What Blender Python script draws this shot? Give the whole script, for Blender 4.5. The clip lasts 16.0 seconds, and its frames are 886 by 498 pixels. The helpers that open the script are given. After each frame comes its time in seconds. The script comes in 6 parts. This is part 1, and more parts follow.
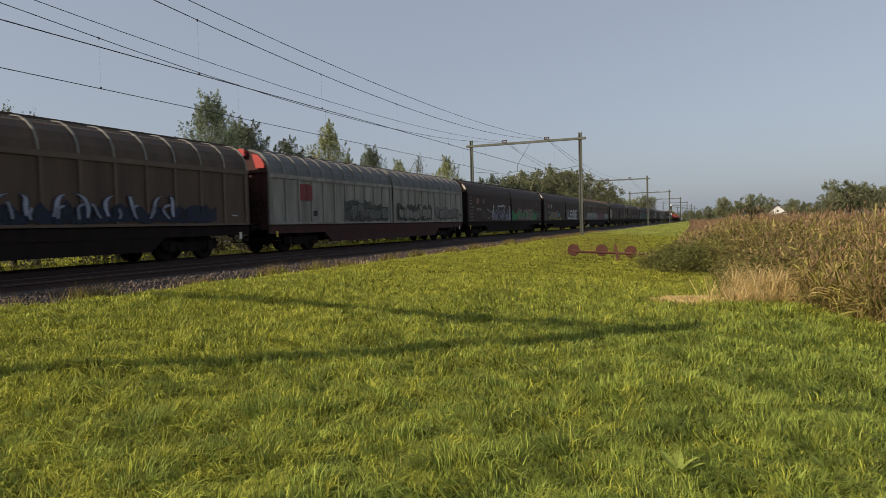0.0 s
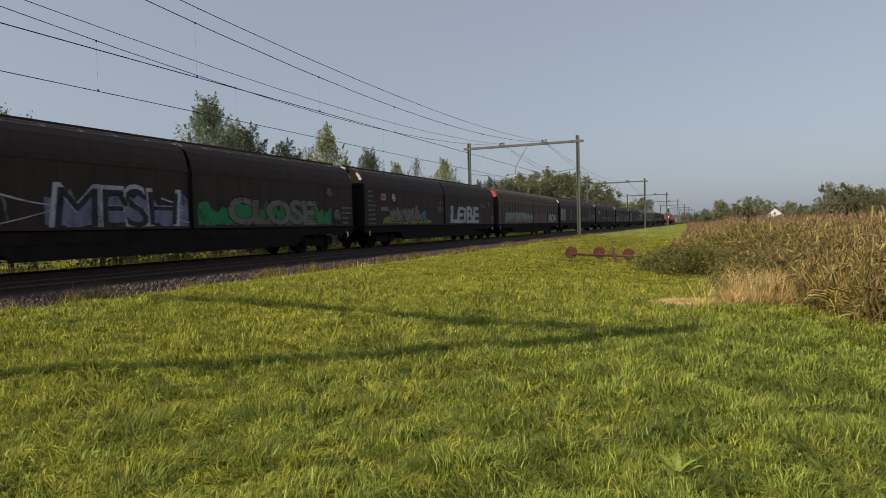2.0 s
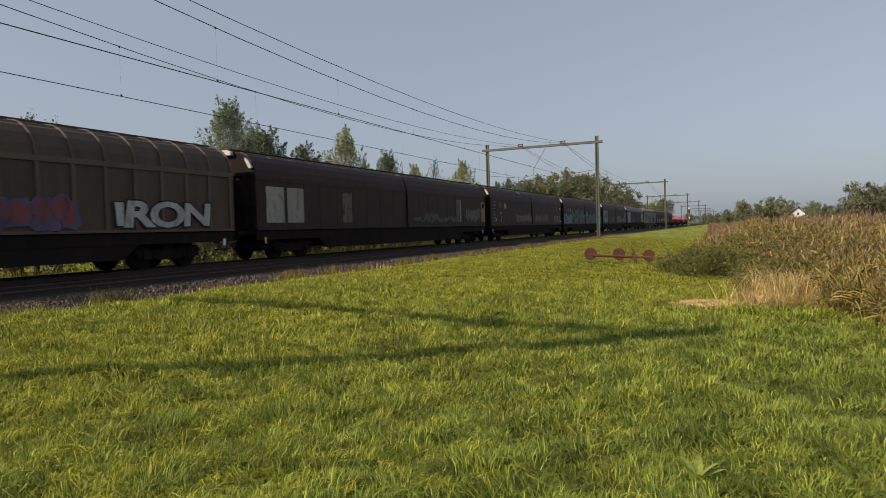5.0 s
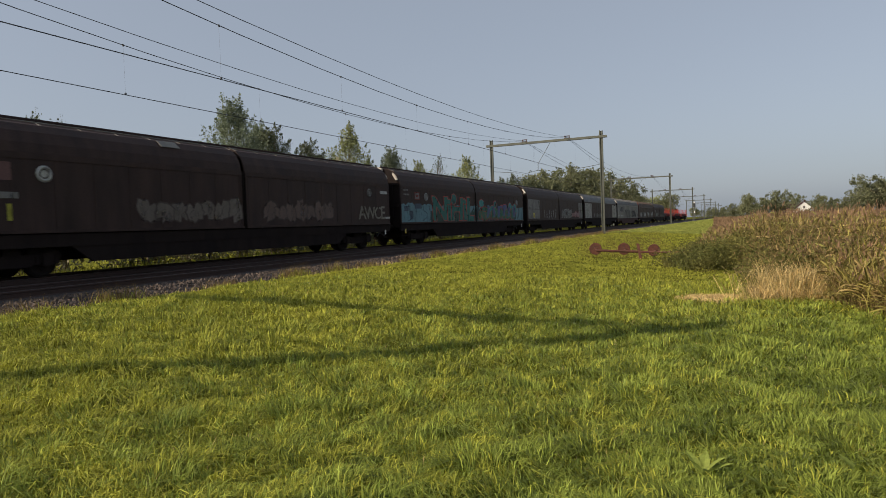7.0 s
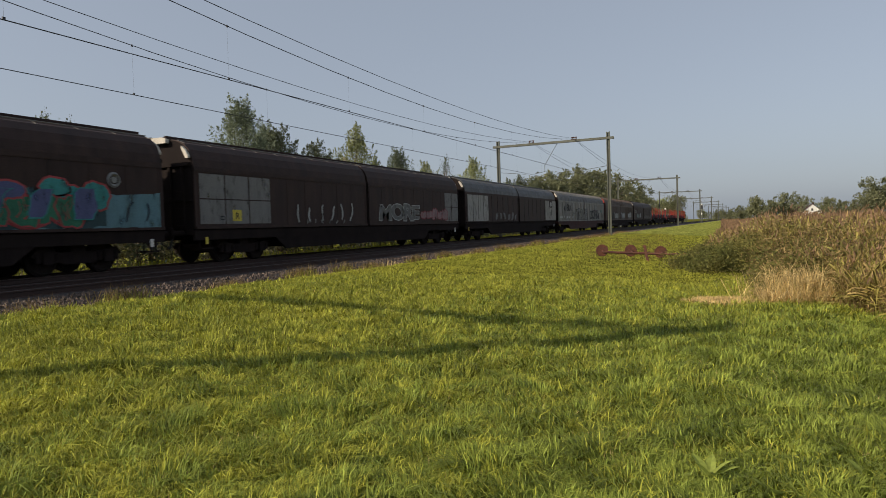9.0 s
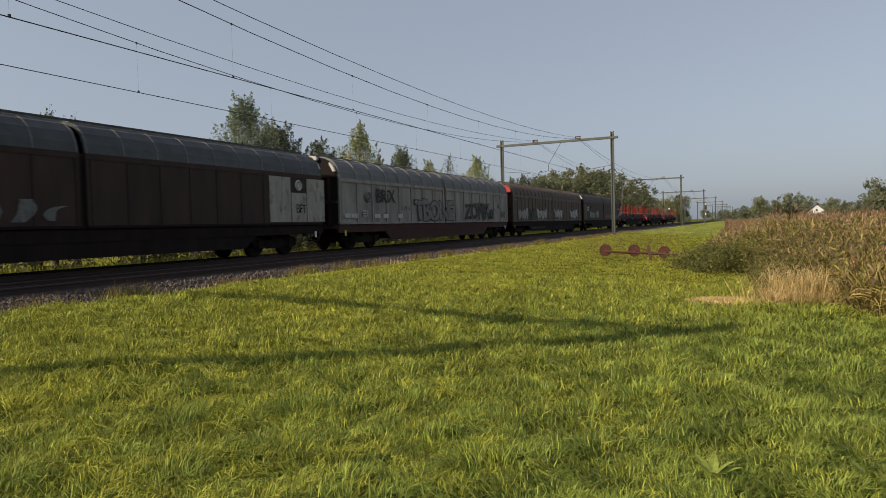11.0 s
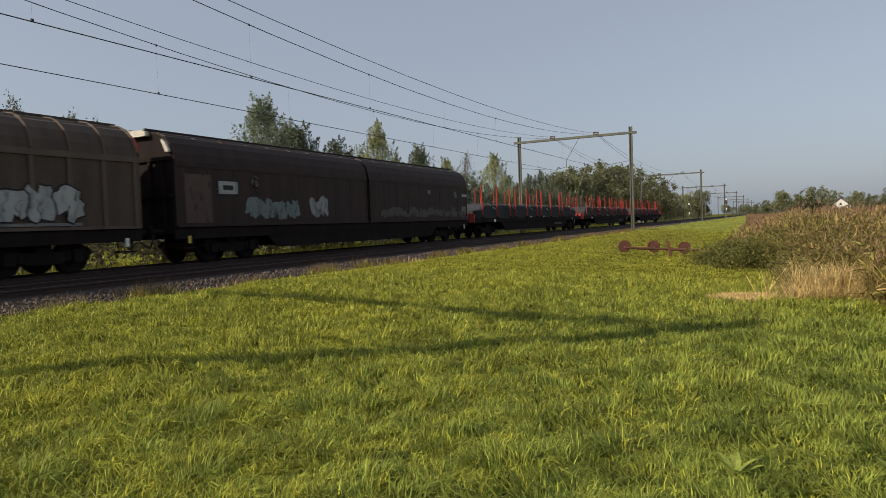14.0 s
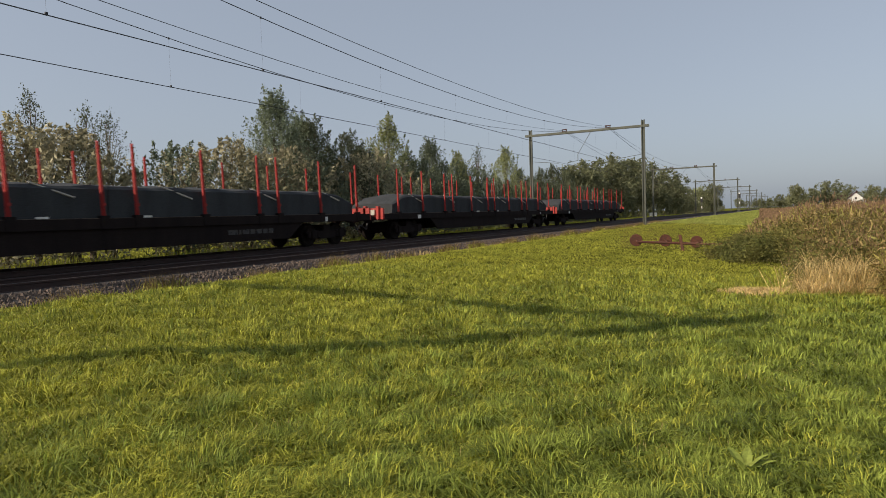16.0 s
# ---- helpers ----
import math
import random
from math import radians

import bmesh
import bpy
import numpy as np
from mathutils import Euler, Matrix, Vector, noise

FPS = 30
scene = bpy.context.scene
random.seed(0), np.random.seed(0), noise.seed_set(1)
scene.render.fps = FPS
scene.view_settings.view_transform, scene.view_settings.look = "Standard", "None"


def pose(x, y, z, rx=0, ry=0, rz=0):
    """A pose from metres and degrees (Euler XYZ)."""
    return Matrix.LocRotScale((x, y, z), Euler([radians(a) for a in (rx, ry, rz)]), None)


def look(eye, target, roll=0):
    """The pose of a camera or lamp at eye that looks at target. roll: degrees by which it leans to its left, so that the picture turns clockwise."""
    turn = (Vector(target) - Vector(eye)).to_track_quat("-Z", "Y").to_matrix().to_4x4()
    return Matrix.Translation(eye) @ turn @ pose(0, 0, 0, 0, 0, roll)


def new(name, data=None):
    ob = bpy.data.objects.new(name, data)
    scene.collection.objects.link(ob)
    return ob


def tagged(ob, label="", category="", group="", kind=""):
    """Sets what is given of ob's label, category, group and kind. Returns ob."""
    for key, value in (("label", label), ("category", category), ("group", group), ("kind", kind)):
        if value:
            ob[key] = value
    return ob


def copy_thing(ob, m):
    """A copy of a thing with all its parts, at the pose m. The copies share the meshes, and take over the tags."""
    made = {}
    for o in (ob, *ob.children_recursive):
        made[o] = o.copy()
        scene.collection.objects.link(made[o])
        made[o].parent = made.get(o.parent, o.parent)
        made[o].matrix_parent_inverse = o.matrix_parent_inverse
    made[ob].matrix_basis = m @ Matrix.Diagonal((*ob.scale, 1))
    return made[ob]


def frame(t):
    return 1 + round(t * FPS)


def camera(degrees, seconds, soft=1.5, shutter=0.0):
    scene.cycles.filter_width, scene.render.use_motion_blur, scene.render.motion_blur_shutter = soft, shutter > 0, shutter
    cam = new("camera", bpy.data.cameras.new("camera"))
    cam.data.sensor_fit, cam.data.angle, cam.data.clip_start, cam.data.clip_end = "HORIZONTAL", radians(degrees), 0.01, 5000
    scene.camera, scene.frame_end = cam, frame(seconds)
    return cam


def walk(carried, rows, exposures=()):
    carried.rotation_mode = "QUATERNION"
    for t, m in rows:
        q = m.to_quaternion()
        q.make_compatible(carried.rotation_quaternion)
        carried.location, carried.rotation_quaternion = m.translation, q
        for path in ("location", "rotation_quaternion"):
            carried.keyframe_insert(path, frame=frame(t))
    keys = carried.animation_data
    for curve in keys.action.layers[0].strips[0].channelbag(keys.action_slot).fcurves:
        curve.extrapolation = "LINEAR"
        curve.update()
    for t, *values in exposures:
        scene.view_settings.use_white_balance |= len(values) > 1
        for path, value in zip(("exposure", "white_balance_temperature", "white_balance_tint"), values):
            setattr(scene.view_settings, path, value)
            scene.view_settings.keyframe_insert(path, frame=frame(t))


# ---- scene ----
cam = camera(68.0, 16.0, soft=0.6, shutter=0.12)
PATH = [
    (0.0, pose(0, 0, 1.6, 87.90, 1.47, 22.35)),
    (0.5, pose(0, 0, 1.6, 87.90, 1.99, 22.13)),
    (1.0, pose(0, 0, 1.6, 88.00, 1.67, 22.35)),
    (1.5, pose(0, 0, 1.6, 88.21, 1.62, 22.38)),
    (2.0, pose(0, 0, 1.6, 88.12, 1.49, 22.15)),
    (2.5, pose(0, 0, 1.6, 88.04, 1.56, 22.38)),
    (3.0, pose(0, 0, 1.6, 88.16, 1.35, 22.59)),
    (3.5, pose(0, 0, 1.6, 88.35, 1.46, 22.72)),
    (4.0, pose(0, 0, 1.6, 88.33, 1.51, 23.04)),
    (6.5, pose(0, 0, 1.6, 88.23, 2.05, 24.34)),
    (7.0, pose(0, 0, 1.6, 87.99, 2.10, 24.16)),
    (7.5, pose(0, 0, 1.6, 88.21, 1.66, 24.19)),
    (8.0, pose(0, 0, 1.6, 88.05, 1.70, 24.62)),
    (8.5, pose(0, 0, 1.6, 87.95, 1.73, 24.81)),
    (9.0, pose(0, 0, 1.6, 88.08, 1.84, 24.71)),
    (11.5, pose(0, 0, 1.6, 87.94, 1.50, 25.07)),
    (12.0, pose(0, 0, 1.6, 87.92, 1.56, 25.18)),
    (12.5, pose(0, 0, 1.6, 88.33, 1.61, 25.37)),
    (13.0, pose(0, 0, 1.6, 88.34, 1.57, 25.90)),
    (13.5, pose(0, 0, 1.6, 88.03, 1.84, 26.30)),
    (14.0, pose(0, 0, 1.6, 87.82, 2.07, 26.54)),
    (14.5, pose(0, 0, 1.6, 87.68, 2.06, 26.89)),
    (15.0, pose(0, 0, 1.6, 87.43, 2.01, 27.11)),
    (15.5, pose(0, 0, 1.6, 87.19, 1.86, 27.44)),
    (16.0, pose(0, 0, 1.6, 87.27, 1.90, 27.48)),
]
walk(cam, PATH, exposures=[(0.0, 0.25), (9.0, 0.25), (12.5, 0.27), (14.0, 0.28), (15.0, 0.30), (15.5, 0.37), (16.0, 0.30)])

# ---- light ----
SUN_DIR = Vector((0.693, 0.72, -0.61)).normalized()
world = bpy.data.worlds.new("sky")
scene.world = world
world.use_nodes = True
wn, wl = world.node_tree.nodes, world.node_tree.links
sky = wn.new("ShaderNodeTexSky")
sky.sky_type = "NISHITA"
sky.sun_disc = False
sky.sun_elevation = math.asin(-SUN_DIR.z)
sky.sun_rotation = math.atan2(-SUN_DIR.x, -SUN_DIR.y)
sky.air_density, sky.dust_density, sky.ozone_density = 1.0, 2.0, 2.0
tone = wn.new("ShaderNodeHueSaturation")
tone.inputs["Saturation"].default_value = 0.6
tint = wn.new("ShaderNodeMix")
tint.data_type, tint.blend_type = "RGBA", "MULTIPLY"
tint.inputs[0].default_value = 1.0
tint.inputs[7].default_value = (0.98, 0.965, 0.975, 1)
wl.new(sky.outputs[0], tone.inputs["Color"])
wl.new(tone.outputs[0], tint.inputs[6])
haze = wn.new("ShaderNodeMix")
haze.data_type = "RGBA"
haze.inputs[0].default_value = 0.55
haze.inputs[7].default_value = (3.0, 3.48, 4.2, 1)
wl.new(tint.outputs[2], haze.inputs[6])
wl.new(haze.outputs[2], wn["Background"].inputs["Color"])
wn["Background"].inputs["Strength"].default_value = 0.101
sun_data = bpy.data.lights.new("sun", "SUN")
sun_data.energy, sun_data.angle, sun_data.color = 4.2, radians(0.6), (1.0, 0.86, 0.68)
sun = new("sun", sun_data)
sun.matrix_world = look((-30, -30, 30), Vector((-30, -30, 30)) + SUN_DIR)


# ---- materials ----
def material(name, base, second=None, rough=0.7, metal=0.0, scale=6.0, fine=60.0, bump=0.1, mix=0.5, per_object=0.0, island=0.0, streak=1.0, spec=0.5, through_light=0.0, scatter=False):
    """Base colour broken up by coarse stains and fine grain, with fine relief."""
    m = bpy.data.materials.new(name)
    m.use_nodes = True
    n, l = m.node_tree.nodes, m.node_tree.links
    bsdf = n["Principled BSDF"]
    bsdf.inputs["Metallic"].default_value = metal
    bsdf.inputs["Specular IOR Level"].default_value = spec
    second = second or tuple(c * 0.6 for c in base)
    co = n.new("ShaderNodeTexCoord")
    mp = n.new("ShaderNodeMapping")
    mp.inputs["Scale"].default_value = (1, 1, streak)
    l.new(co.outputs["Object"], mp.inputs["Vector"])
    if scatter:
        own, apart = n.new("ShaderNodeObjectInfo"), n.new("ShaderNodeMath")
        apart.operation = "MULTIPLY"
        apart.inputs[1].default_value = 60.0
        l.new(own.outputs["Random"], apart.inputs[0])
        l.new(apart.outputs[0], mp.inputs["Location"])
    a, b = n.new("ShaderNodeTexNoise"), n.new("ShaderNodeTexNoise")
    a.inputs["Scale"].default_value, b.inputs["Scale"].default_value = scale, fine
    a.inputs["Detail"].default_value, b.inputs["Detail"].default_value = 6, 4
    l.new(mp.outputs[0], a.inputs["Vector"])
    l.new(co.outputs["Object"], b.inputs["Vector"])
    ramp = n.new("ShaderNodeValToRGB")
    ramp.color_ramp.elements[0].position, ramp.color_ramp.elements[1].position = 0.5 - mix * 0.4, 0.5 + mix * 0.4
    ramp.color_ramp.elements[0].color, ramp.color_ramp.elements[1].color = (*second, 1), (*base, 1)
    l.new(a.outputs["Fac"], ramp.inputs["Fac"])
    grain = n.new("ShaderNodeHueSaturation")
    l.new(ramp.outputs["Color"], grain.inputs["Color"])
    span = n.new("ShaderNodeMapRange")
    span.inputs["From Min"].default_value, span.inputs["From Max"].default_value = 0.3, 0.7
    span.inputs["To Min"].default_value, span.inputs["To Max"].default_value = 0.75, 1.25
    l.new(b.outputs["Fac"], span.inputs["Value"])
    value = span.outputs[0]
    for amount, node, socket in ((per_object, "ShaderNodeObjectInfo", "Random"), (island, "ShaderNodeNewGeometry", "Random Per Island")):
        if amount:
            info = n.new(node)
            rng = n.new("ShaderNodeMapRange")
            rng.inputs["To Min"].default_value, rng.inputs["To Max"].default_value = 1 - amount, 1 + amount
            l.new(info.outputs[socket], rng.inputs["Value"])
            mul = n.new("ShaderNodeMath")
            mul.operation = "MULTIPLY"
            l.new(value, mul.inputs[0])
            l.new(rng.outputs[0], mul.inputs[1])
            value = mul.outputs[0]
    l.new(value, grain.inputs["Value"])
    l.new(grain.outputs[0], bsdf.inputs["Base Color"])
    rr = n.new("ShaderNodeMapRange")
    rr.inputs["To Min"].default_value, rr.inputs["To Max"].default_value = max(0.05, rough - 0.15), min(1, rough + 0.15)
    l.new(a.outputs["Fac"], rr.inputs["Value"])
    l.new(rr.outputs[0], bsdf.inputs["Roughness"])
    if bump:
        bp = n.new("ShaderNodeBump")
        bp.inputs["Strength"].default_value, bp.inputs["Distance"].default_value = bump, 0.02
        l.new(b.outputs["Fac"], bp.inputs["Height"])
        l.new(bp.outputs[0], bsdf.inputs["Normal"])
    if through_light:
        tr = n.new("ShaderNodeBsdfTranslucent")
        l.new(grain.outputs[0], tr.inputs["Color"])
        mx = n.new("ShaderNodeMixShader")
        mx.inputs[0].default_value = through_light
        l.new(bsdf.outputs[0], mx.inputs[1])
        l.new(tr.outputs[0], mx.inputs[2])
        l.new(mx.outputs[0], n["Material Output"].inputs["Surface"])
    return m


M_SOIL = material("meadow_soil", (0.13, 0.128, 0.024), (0.075, 0.08, 0.017), spec=0.0, rough=0.95, scale=1.2, fine=25, bump=0.6)
M_GRASS = material("grass_blades", (0.415, 0.41, 0.058), (0.25, 0.268, 0.042), spec=0.12, rough=0.6, scale=1.6, fine=9.0, bump=0, island=0.45, through_light=0.2, mix=0.6)
M_LUSH = material("lush_grass_blades", (0.275, 0.322, 0.056), (0.165, 0.208, 0.039), spec=0.12, rough=0.55, scale=1.6, fine=9.0, bump=0, island=0.45, through_light=0.2, mix=0.6)
M_GRASS_FAR = material("meadow_grass", (0.45, 0.44, 0.07), (0.345, 0.36, 0.058), spec=0.05, rough=0.9, scale=0.5, fine=3.0, bump=0, island=0.12, through_light=0.45, mix=0.6)
M_DOCK = material("dock_leaves", (0.35, 0.40, 0.085), (0.23, 0.28, 0.06), spec=0.2, rough=0.6, scale=8, fine=40, bump=0.2, through_light=0.4)
M_STRIP = material("far_meadow_strip", (0.32, 0.34, 0.085), (0.22, 0.25, 0.06), spec=0.1, rough=0.85, scale=0.2, fine=1.0, bump=0, island=0.3, through_light=0.15)
M_STRAW = material("dry_grass", (0.76, 0.58, 0.26), (0.54, 0.39, 0.165), rough=0.8, scale=2, fine=8, bump=0, island=0.3, through_light=0.25)
M_REED = material("reed_leaves", (0.225, 0.18, 0.075), (0.235, 0.14, 0.078), spec=0.2, rough=0.7, scale=0.25, fine=1.5, bump=0, island=0.4, through_light=0.3, mix=0.8)
M_REED_NEAR = material("reed_stems", (0.245, 0.175, 0.07), (0.15, 0.105, 0.047), spec=0.2, rough=0.75, scale=0.5, fine=2, bump=0, island=0.5, through_light=0.25, mix=0.7)
M_REED_LEAF = material("reed_foliage", (0.36, 0.285, 0.075), (0.18, 0.18, 0.048), spec=0.25, rough=0.5, scale=0.6, fine=2, bump=0, island=0.55, through_light=0.3, mix=0.7)
M_REED_DRY = material("dry_reed_foliage", (0.40, 0.29, 0.115), (0.25, 0.175, 0.07), spec=0.25, rough=0.6, scale=0.6, fine=2, bump=0, island=0.45, through_light=0.3, mix=0.7)
M_PLUME = material("reed_plumes", (0.27, 0.165, 0.095), (0.175, 0.105, 0.06), rough=0.9, scale=0.4, fine=4, bump=0, island=0.3, through_light=0.2)
M_BRAMBLE = material("bramble_leaves", (0.20, 0.175, 0.05), (0.075, 0.094, 0.026), spec=0.2, rough=0.75, scale=0.8, fine=6, bump=0, island=0.35, through_light=0.25)
M_LEAF = material("willow_leaves", (0.215, 0.245, 0.16), (0.125, 0.15, 0.095), spec=0.2, rough=0.65, scale=0.5, fine=3, bump=0, island=0.35, per_object=0.2, through_light=0.3)
M_LEAF_DARK = material("dark_leaves", (0.145, 0.16, 0.095), (0.08, 0.095, 0.056), spec=0.2, rough=0.65, scale=0.5, fine=3, bump=0, island=0.35, per_object=0.15, through_light=0.25)
M_LEAF_YELLOW = material("yellow_green_leaves", (0.31, 0.325, 0.15), (0.19, 0.21, 0.095), spec=0.2, rough=0.65, scale=0.5, fine=3, bump=0, island=0.35, per_object=0.15, through_light=0.3)
M_LEAF_GREY = material("silvery_leaves", (0.47, 0.42, 0.275), (0.28, 0.262, 0.152), spec=0.2, rough=0.65, scale=0.6, fine=3, bump=0, island=0.35, per_object=0.15, through_light=0.3)
M_LEAF_BROAD = material("broadleaf_foliage", (0.225, 0.23, 0.125), (0.13, 0.14, 0.078), spec=0.1, rough=0.75, scale=0.35, fine=2, bump=0, island=0.2, per_object=0.2, through_light=0.35)
M_BARK = material("bark", (0.16, 0.12, 0.085), (0.08, 0.06, 0.045), rough=0.9, scale=5, fine=40, bump=0.5, streak=0.2)
# bed, sleeper and rail colours are lowered to carry the train's shade
M_BALLAST_SHADED = material("ballast", (0.040, 0.031, 0.028), (0.022, 0.018, 0.016), rough=0.95, scale=3, fine=35, bump=1.0)
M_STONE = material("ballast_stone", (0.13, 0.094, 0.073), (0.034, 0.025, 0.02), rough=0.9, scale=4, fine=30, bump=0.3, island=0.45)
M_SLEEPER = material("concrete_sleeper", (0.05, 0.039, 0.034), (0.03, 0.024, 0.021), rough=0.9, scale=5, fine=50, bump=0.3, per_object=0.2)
M_RAIL = material("rusty_rail", (0.05, 0.025, 0.019), (0.03, 0.016, 0.012), rough=0.75, scale=8, fine=60, bump=0.2)
M_RAILTOP = material("rail_head", (0.06, 0.042, 0.036), (0.04, 0.028, 0.024), rough=0.7, metal=0.2, scale=3, fine=60, bump=0.05)
M_MAST = material("galvanised_mast", (0.115, 0.12, 0.095), (0.075, 0.08, 0.064), rough=0.65, metal=0.15, scale=1.5, fine=40, bump=0.1, streak=0.2)
M_WIRE = material("wire", (0.05, 0.05, 0.055), (0.035, 0.035, 0.04), rough=0.6, metal=0.4, scale=2, fine=10, bump=0)
M_CERAMIC = material("brown_insulator", (0.10, 0.05, 0.035), rough=0.25, scale=3, fine=20, bump=0)
M_RUST = material("rusty_iron", (0.15, 0.052, 0.03), (0.06, 0.026, 0.018), rough=0.9, scale=9, fine=70, bump=0.5)
M_WHITE = material("white_paint", (0.75, 0.74, 0.70), (0.6, 0.59, 0.55), rough=0.5, scale=2, fine=30, bump=0.05)
M_BLACK = material("black_paint", (0.025, 0.025, 0.027), (0.04, 0.04, 0.04), rough=0.5, scale=2, fine=30, bump=0.05)

# wagon paints
def paint(name, base, second, **kw):
    return material(name, base, second, rough=kw.pop("rough", 0.6), scale=kw.pop("scale", 2.0), scatter=kw.pop("scatter", True), fine=kw.pop("fine", 45), bump=0.12, spec=kw.pop("spec", 0.25), streak=kw.pop("streak", 0.22), mix=0.7, **kw)


M_BROWN = paint("brown_wagon_paint", (0.108, 0.074, 0.054), (0.046, 0.031, 0.025))
M_DARK = paint("sooty_wagon_paint", (0.062, 0.039, 0.034), (0.024, 0.016, 0.015), spec=0.14)
M_GREY = paint("light_grey_wagon_paint", (0.33, 0.315, 0.285), (0.125, 0.115, 0.098))
M_GREYROOF = paint("grey_roof", (0.15, 0.15, 0.152), (0.10, 0.10, 0.10))
M_LIP = paint("pale_rib", (0.25, 0.238, 0.215), (0.13, 0.122, 0.11))
M_BROWNLIP = paint("brown_rib", (0.135, 0.098, 0.076), (0.08, 0.058, 0.046))
M_FRAME = paint("underframe", (0.027, 0.020, 0.018), (0.013, 0.010, 0.010), rough=0.9, spec=0.08)
# also the darkened red of end walls, where shade is put into the colour
M_REDFRAME = paint("red_brown_frame_shaded_end", (0.078, 0.030, 0.026), (0.03, 0.016, 0.014), rough=0.8)
M_REDEND = paint("red_end_wall", (0.50, 0.06, 0.05), (0.30, 0.05, 0.042))
M_WHITEEND = paint("pale_end_wall", (0.62, 0.58, 0.50), (0.42, 0.38, 0.32))
M_STEEL = material("wheel_steel", (0.028, 0.021, 0.018), (0.016, 0.013, 0.012), rough=0.85, spec=0.1, metal=0.0, scale=6, fine=50, bump=0.1)
M_STAKE = paint("red_stake", (0.40, 0.034, 0.03), (0.26, 0.026, 0.022))
M_SHEET = paint("grey_tarpaulin", (0.062, 0.066, 0.070), (0.036, 0.038, 0.041), rough=0.85, spec=0.1)
M_YELLOW = material("yellow_plate", (0.65, 0.52, 0.05), rough=0.5, scale=3, fine=30, bump=0)
COLOURS = {}


def spray(r, g, b):
    """Spray paint of one colour, faded, with thin spots that let the wagon's paint through."""
    key = (r, g, b)
    if key not in COLOURS:
        m = paint("spray_paint", key, tuple(c * 0.62 for c in key), scale=3.0, scatter=False)
        n, l = m.node_tree.nodes, m.node_tree.links
        co, mp, worn, span = n.new("ShaderNodeTexCoord"), n.new("ShaderNodeMapping"), n.new("ShaderNodeTexNoise"), n.new("ShaderNodeMapRange")
        mp.inputs["Scale"].default_value = (1, 1, 0.5)
        worn.inputs["Scale"].default_value, worn.inputs["Detail"].default_value = 4.5, 7
        span.inputs["From Min"].default_value, span.inputs["From Max"].default_value = 0.28, 0.47
        span.inputs["To Min"].default_value, span.inputs["To Max"].default_value = 0.45, 1.0
        l.new(co.outputs["Object"], mp.inputs["Vector"])
        l.new(mp.outputs[0], worn.inputs["Vector"])
        l.new(worn.outputs["Fac"], span.inputs["Value"])
        bare, mx = n.new("ShaderNodeBsdfTransparent"), n.new("ShaderNodeMixShader")
        l.new(span.outputs[0], mx.inputs[0])
        l.new(bare.outputs[0], mx.inputs[1])
        l.new(n["Principled BSDF"].outputs[0], mx.inputs[2])
        l.new(mx.outputs[0], n["Material Output"].inputs["Surface"])
        COLOURS[key] = m
    return COLOURS[key]


# ---- helpers ----
def mesh_object(name, bm, mat, parent=None, label=""):
    me = bpy.data.meshes.new(name)
    bm.to_mesh(me)
    bm.free()
    for m in (mat if isinstance(mat, (list, tuple)) else (mat,)):
        me.materials.append(m)
    ob = new(name, me)
    if parent:
        ob.parent = parent
    return tagged(ob, label)


def part(name, bm, mat, parent, label=""):
    return mesh_object(name, bm, mat, parent, label)


def box(bm, x0, x1, y0, y1, z0, z1, mat=0):
    v = [bm.verts.new((x, y, z)) for x in (x0, x1) for y in (y0, y1) for z in (z0, z1)]
    for i in ((0, 1, 3, 2), (4, 6, 7, 5), (0, 4, 5, 1), (2, 3, 7, 6), (0, 2, 6, 4), (1, 5, 7, 3)):
        bm.faces.new([v[k] for k in i]).material_index = mat


def prism(bm, profile, y0, y1, mat=0):
    """A closed profile of (x, z), counter-clockwise seen from -y, drawn out along y."""
    a = [bm.verts.new((x, y0, z)) for x, z in profile]
    b = [bm.verts.new((x, y1, z)) for x, z in profile]
    k = len(profile)
    for i in range(k):
        j = (i + 1) % k
        bm.faces.new((a[i], a[j], b[j], b[i])).material_index = mat
    bm.faces.new(a[::-1]).material_index = mat
    bm.faces.new(b).material_index = mat


def rod(bm, p, q, r, sides=6, mat=0, r2=None):
    p, q = Vector(p), Vector(q)
    d = (q - p).normalized()
    u = d.orthogonal().normalized()
    w = d.cross(u)
    r2 = r if r2 is None else r2
    ring = [[bm.verts.new(c + (u * math.cos(a) + w * math.sin(a)) * rad) for a in [2 * math.pi * i / sides for i in range(sides)]] for c, rad in ((p, r), (q, r2))]
    for i in range(sides):
        j = (i + 1) % sides
        bm.faces.new((ring[0][i], ring[0][j], ring[1][j], ring[1][i])).material_index = mat
    bm.faces.new(ring[0][::-1]).material_index = mat
    bm.faces.new(ring[1]).material_index = mat


def torus(bm, c, axis, rad, thick, n=24, sides=6, mat=0):
    c, axis = Vector(c), Vector(axis).normalized()
    u = axis.orthogonal().normalized()
    w = axis.cross(u)
    rings = []
    for i in range(n):
        a = 2 * math.pi * i / n
        d = u * math.cos(a) + w * math.sin(a)
        rings.append([bm.verts.new(c + d * (rad + thick * math.cos(b)) + axis * thick * math.sin(b)) for b in [2 * math.pi * k / sides for k in range(sides)]])
    for i in range(n):
        for k in range(sides):
            bm.faces.new((rings[i][k], rings[(i + 1) % n][k], rings[(i + 1) % n][(k + 1) % sides], rings[i][(k + 1) % sides])).material_index = mat


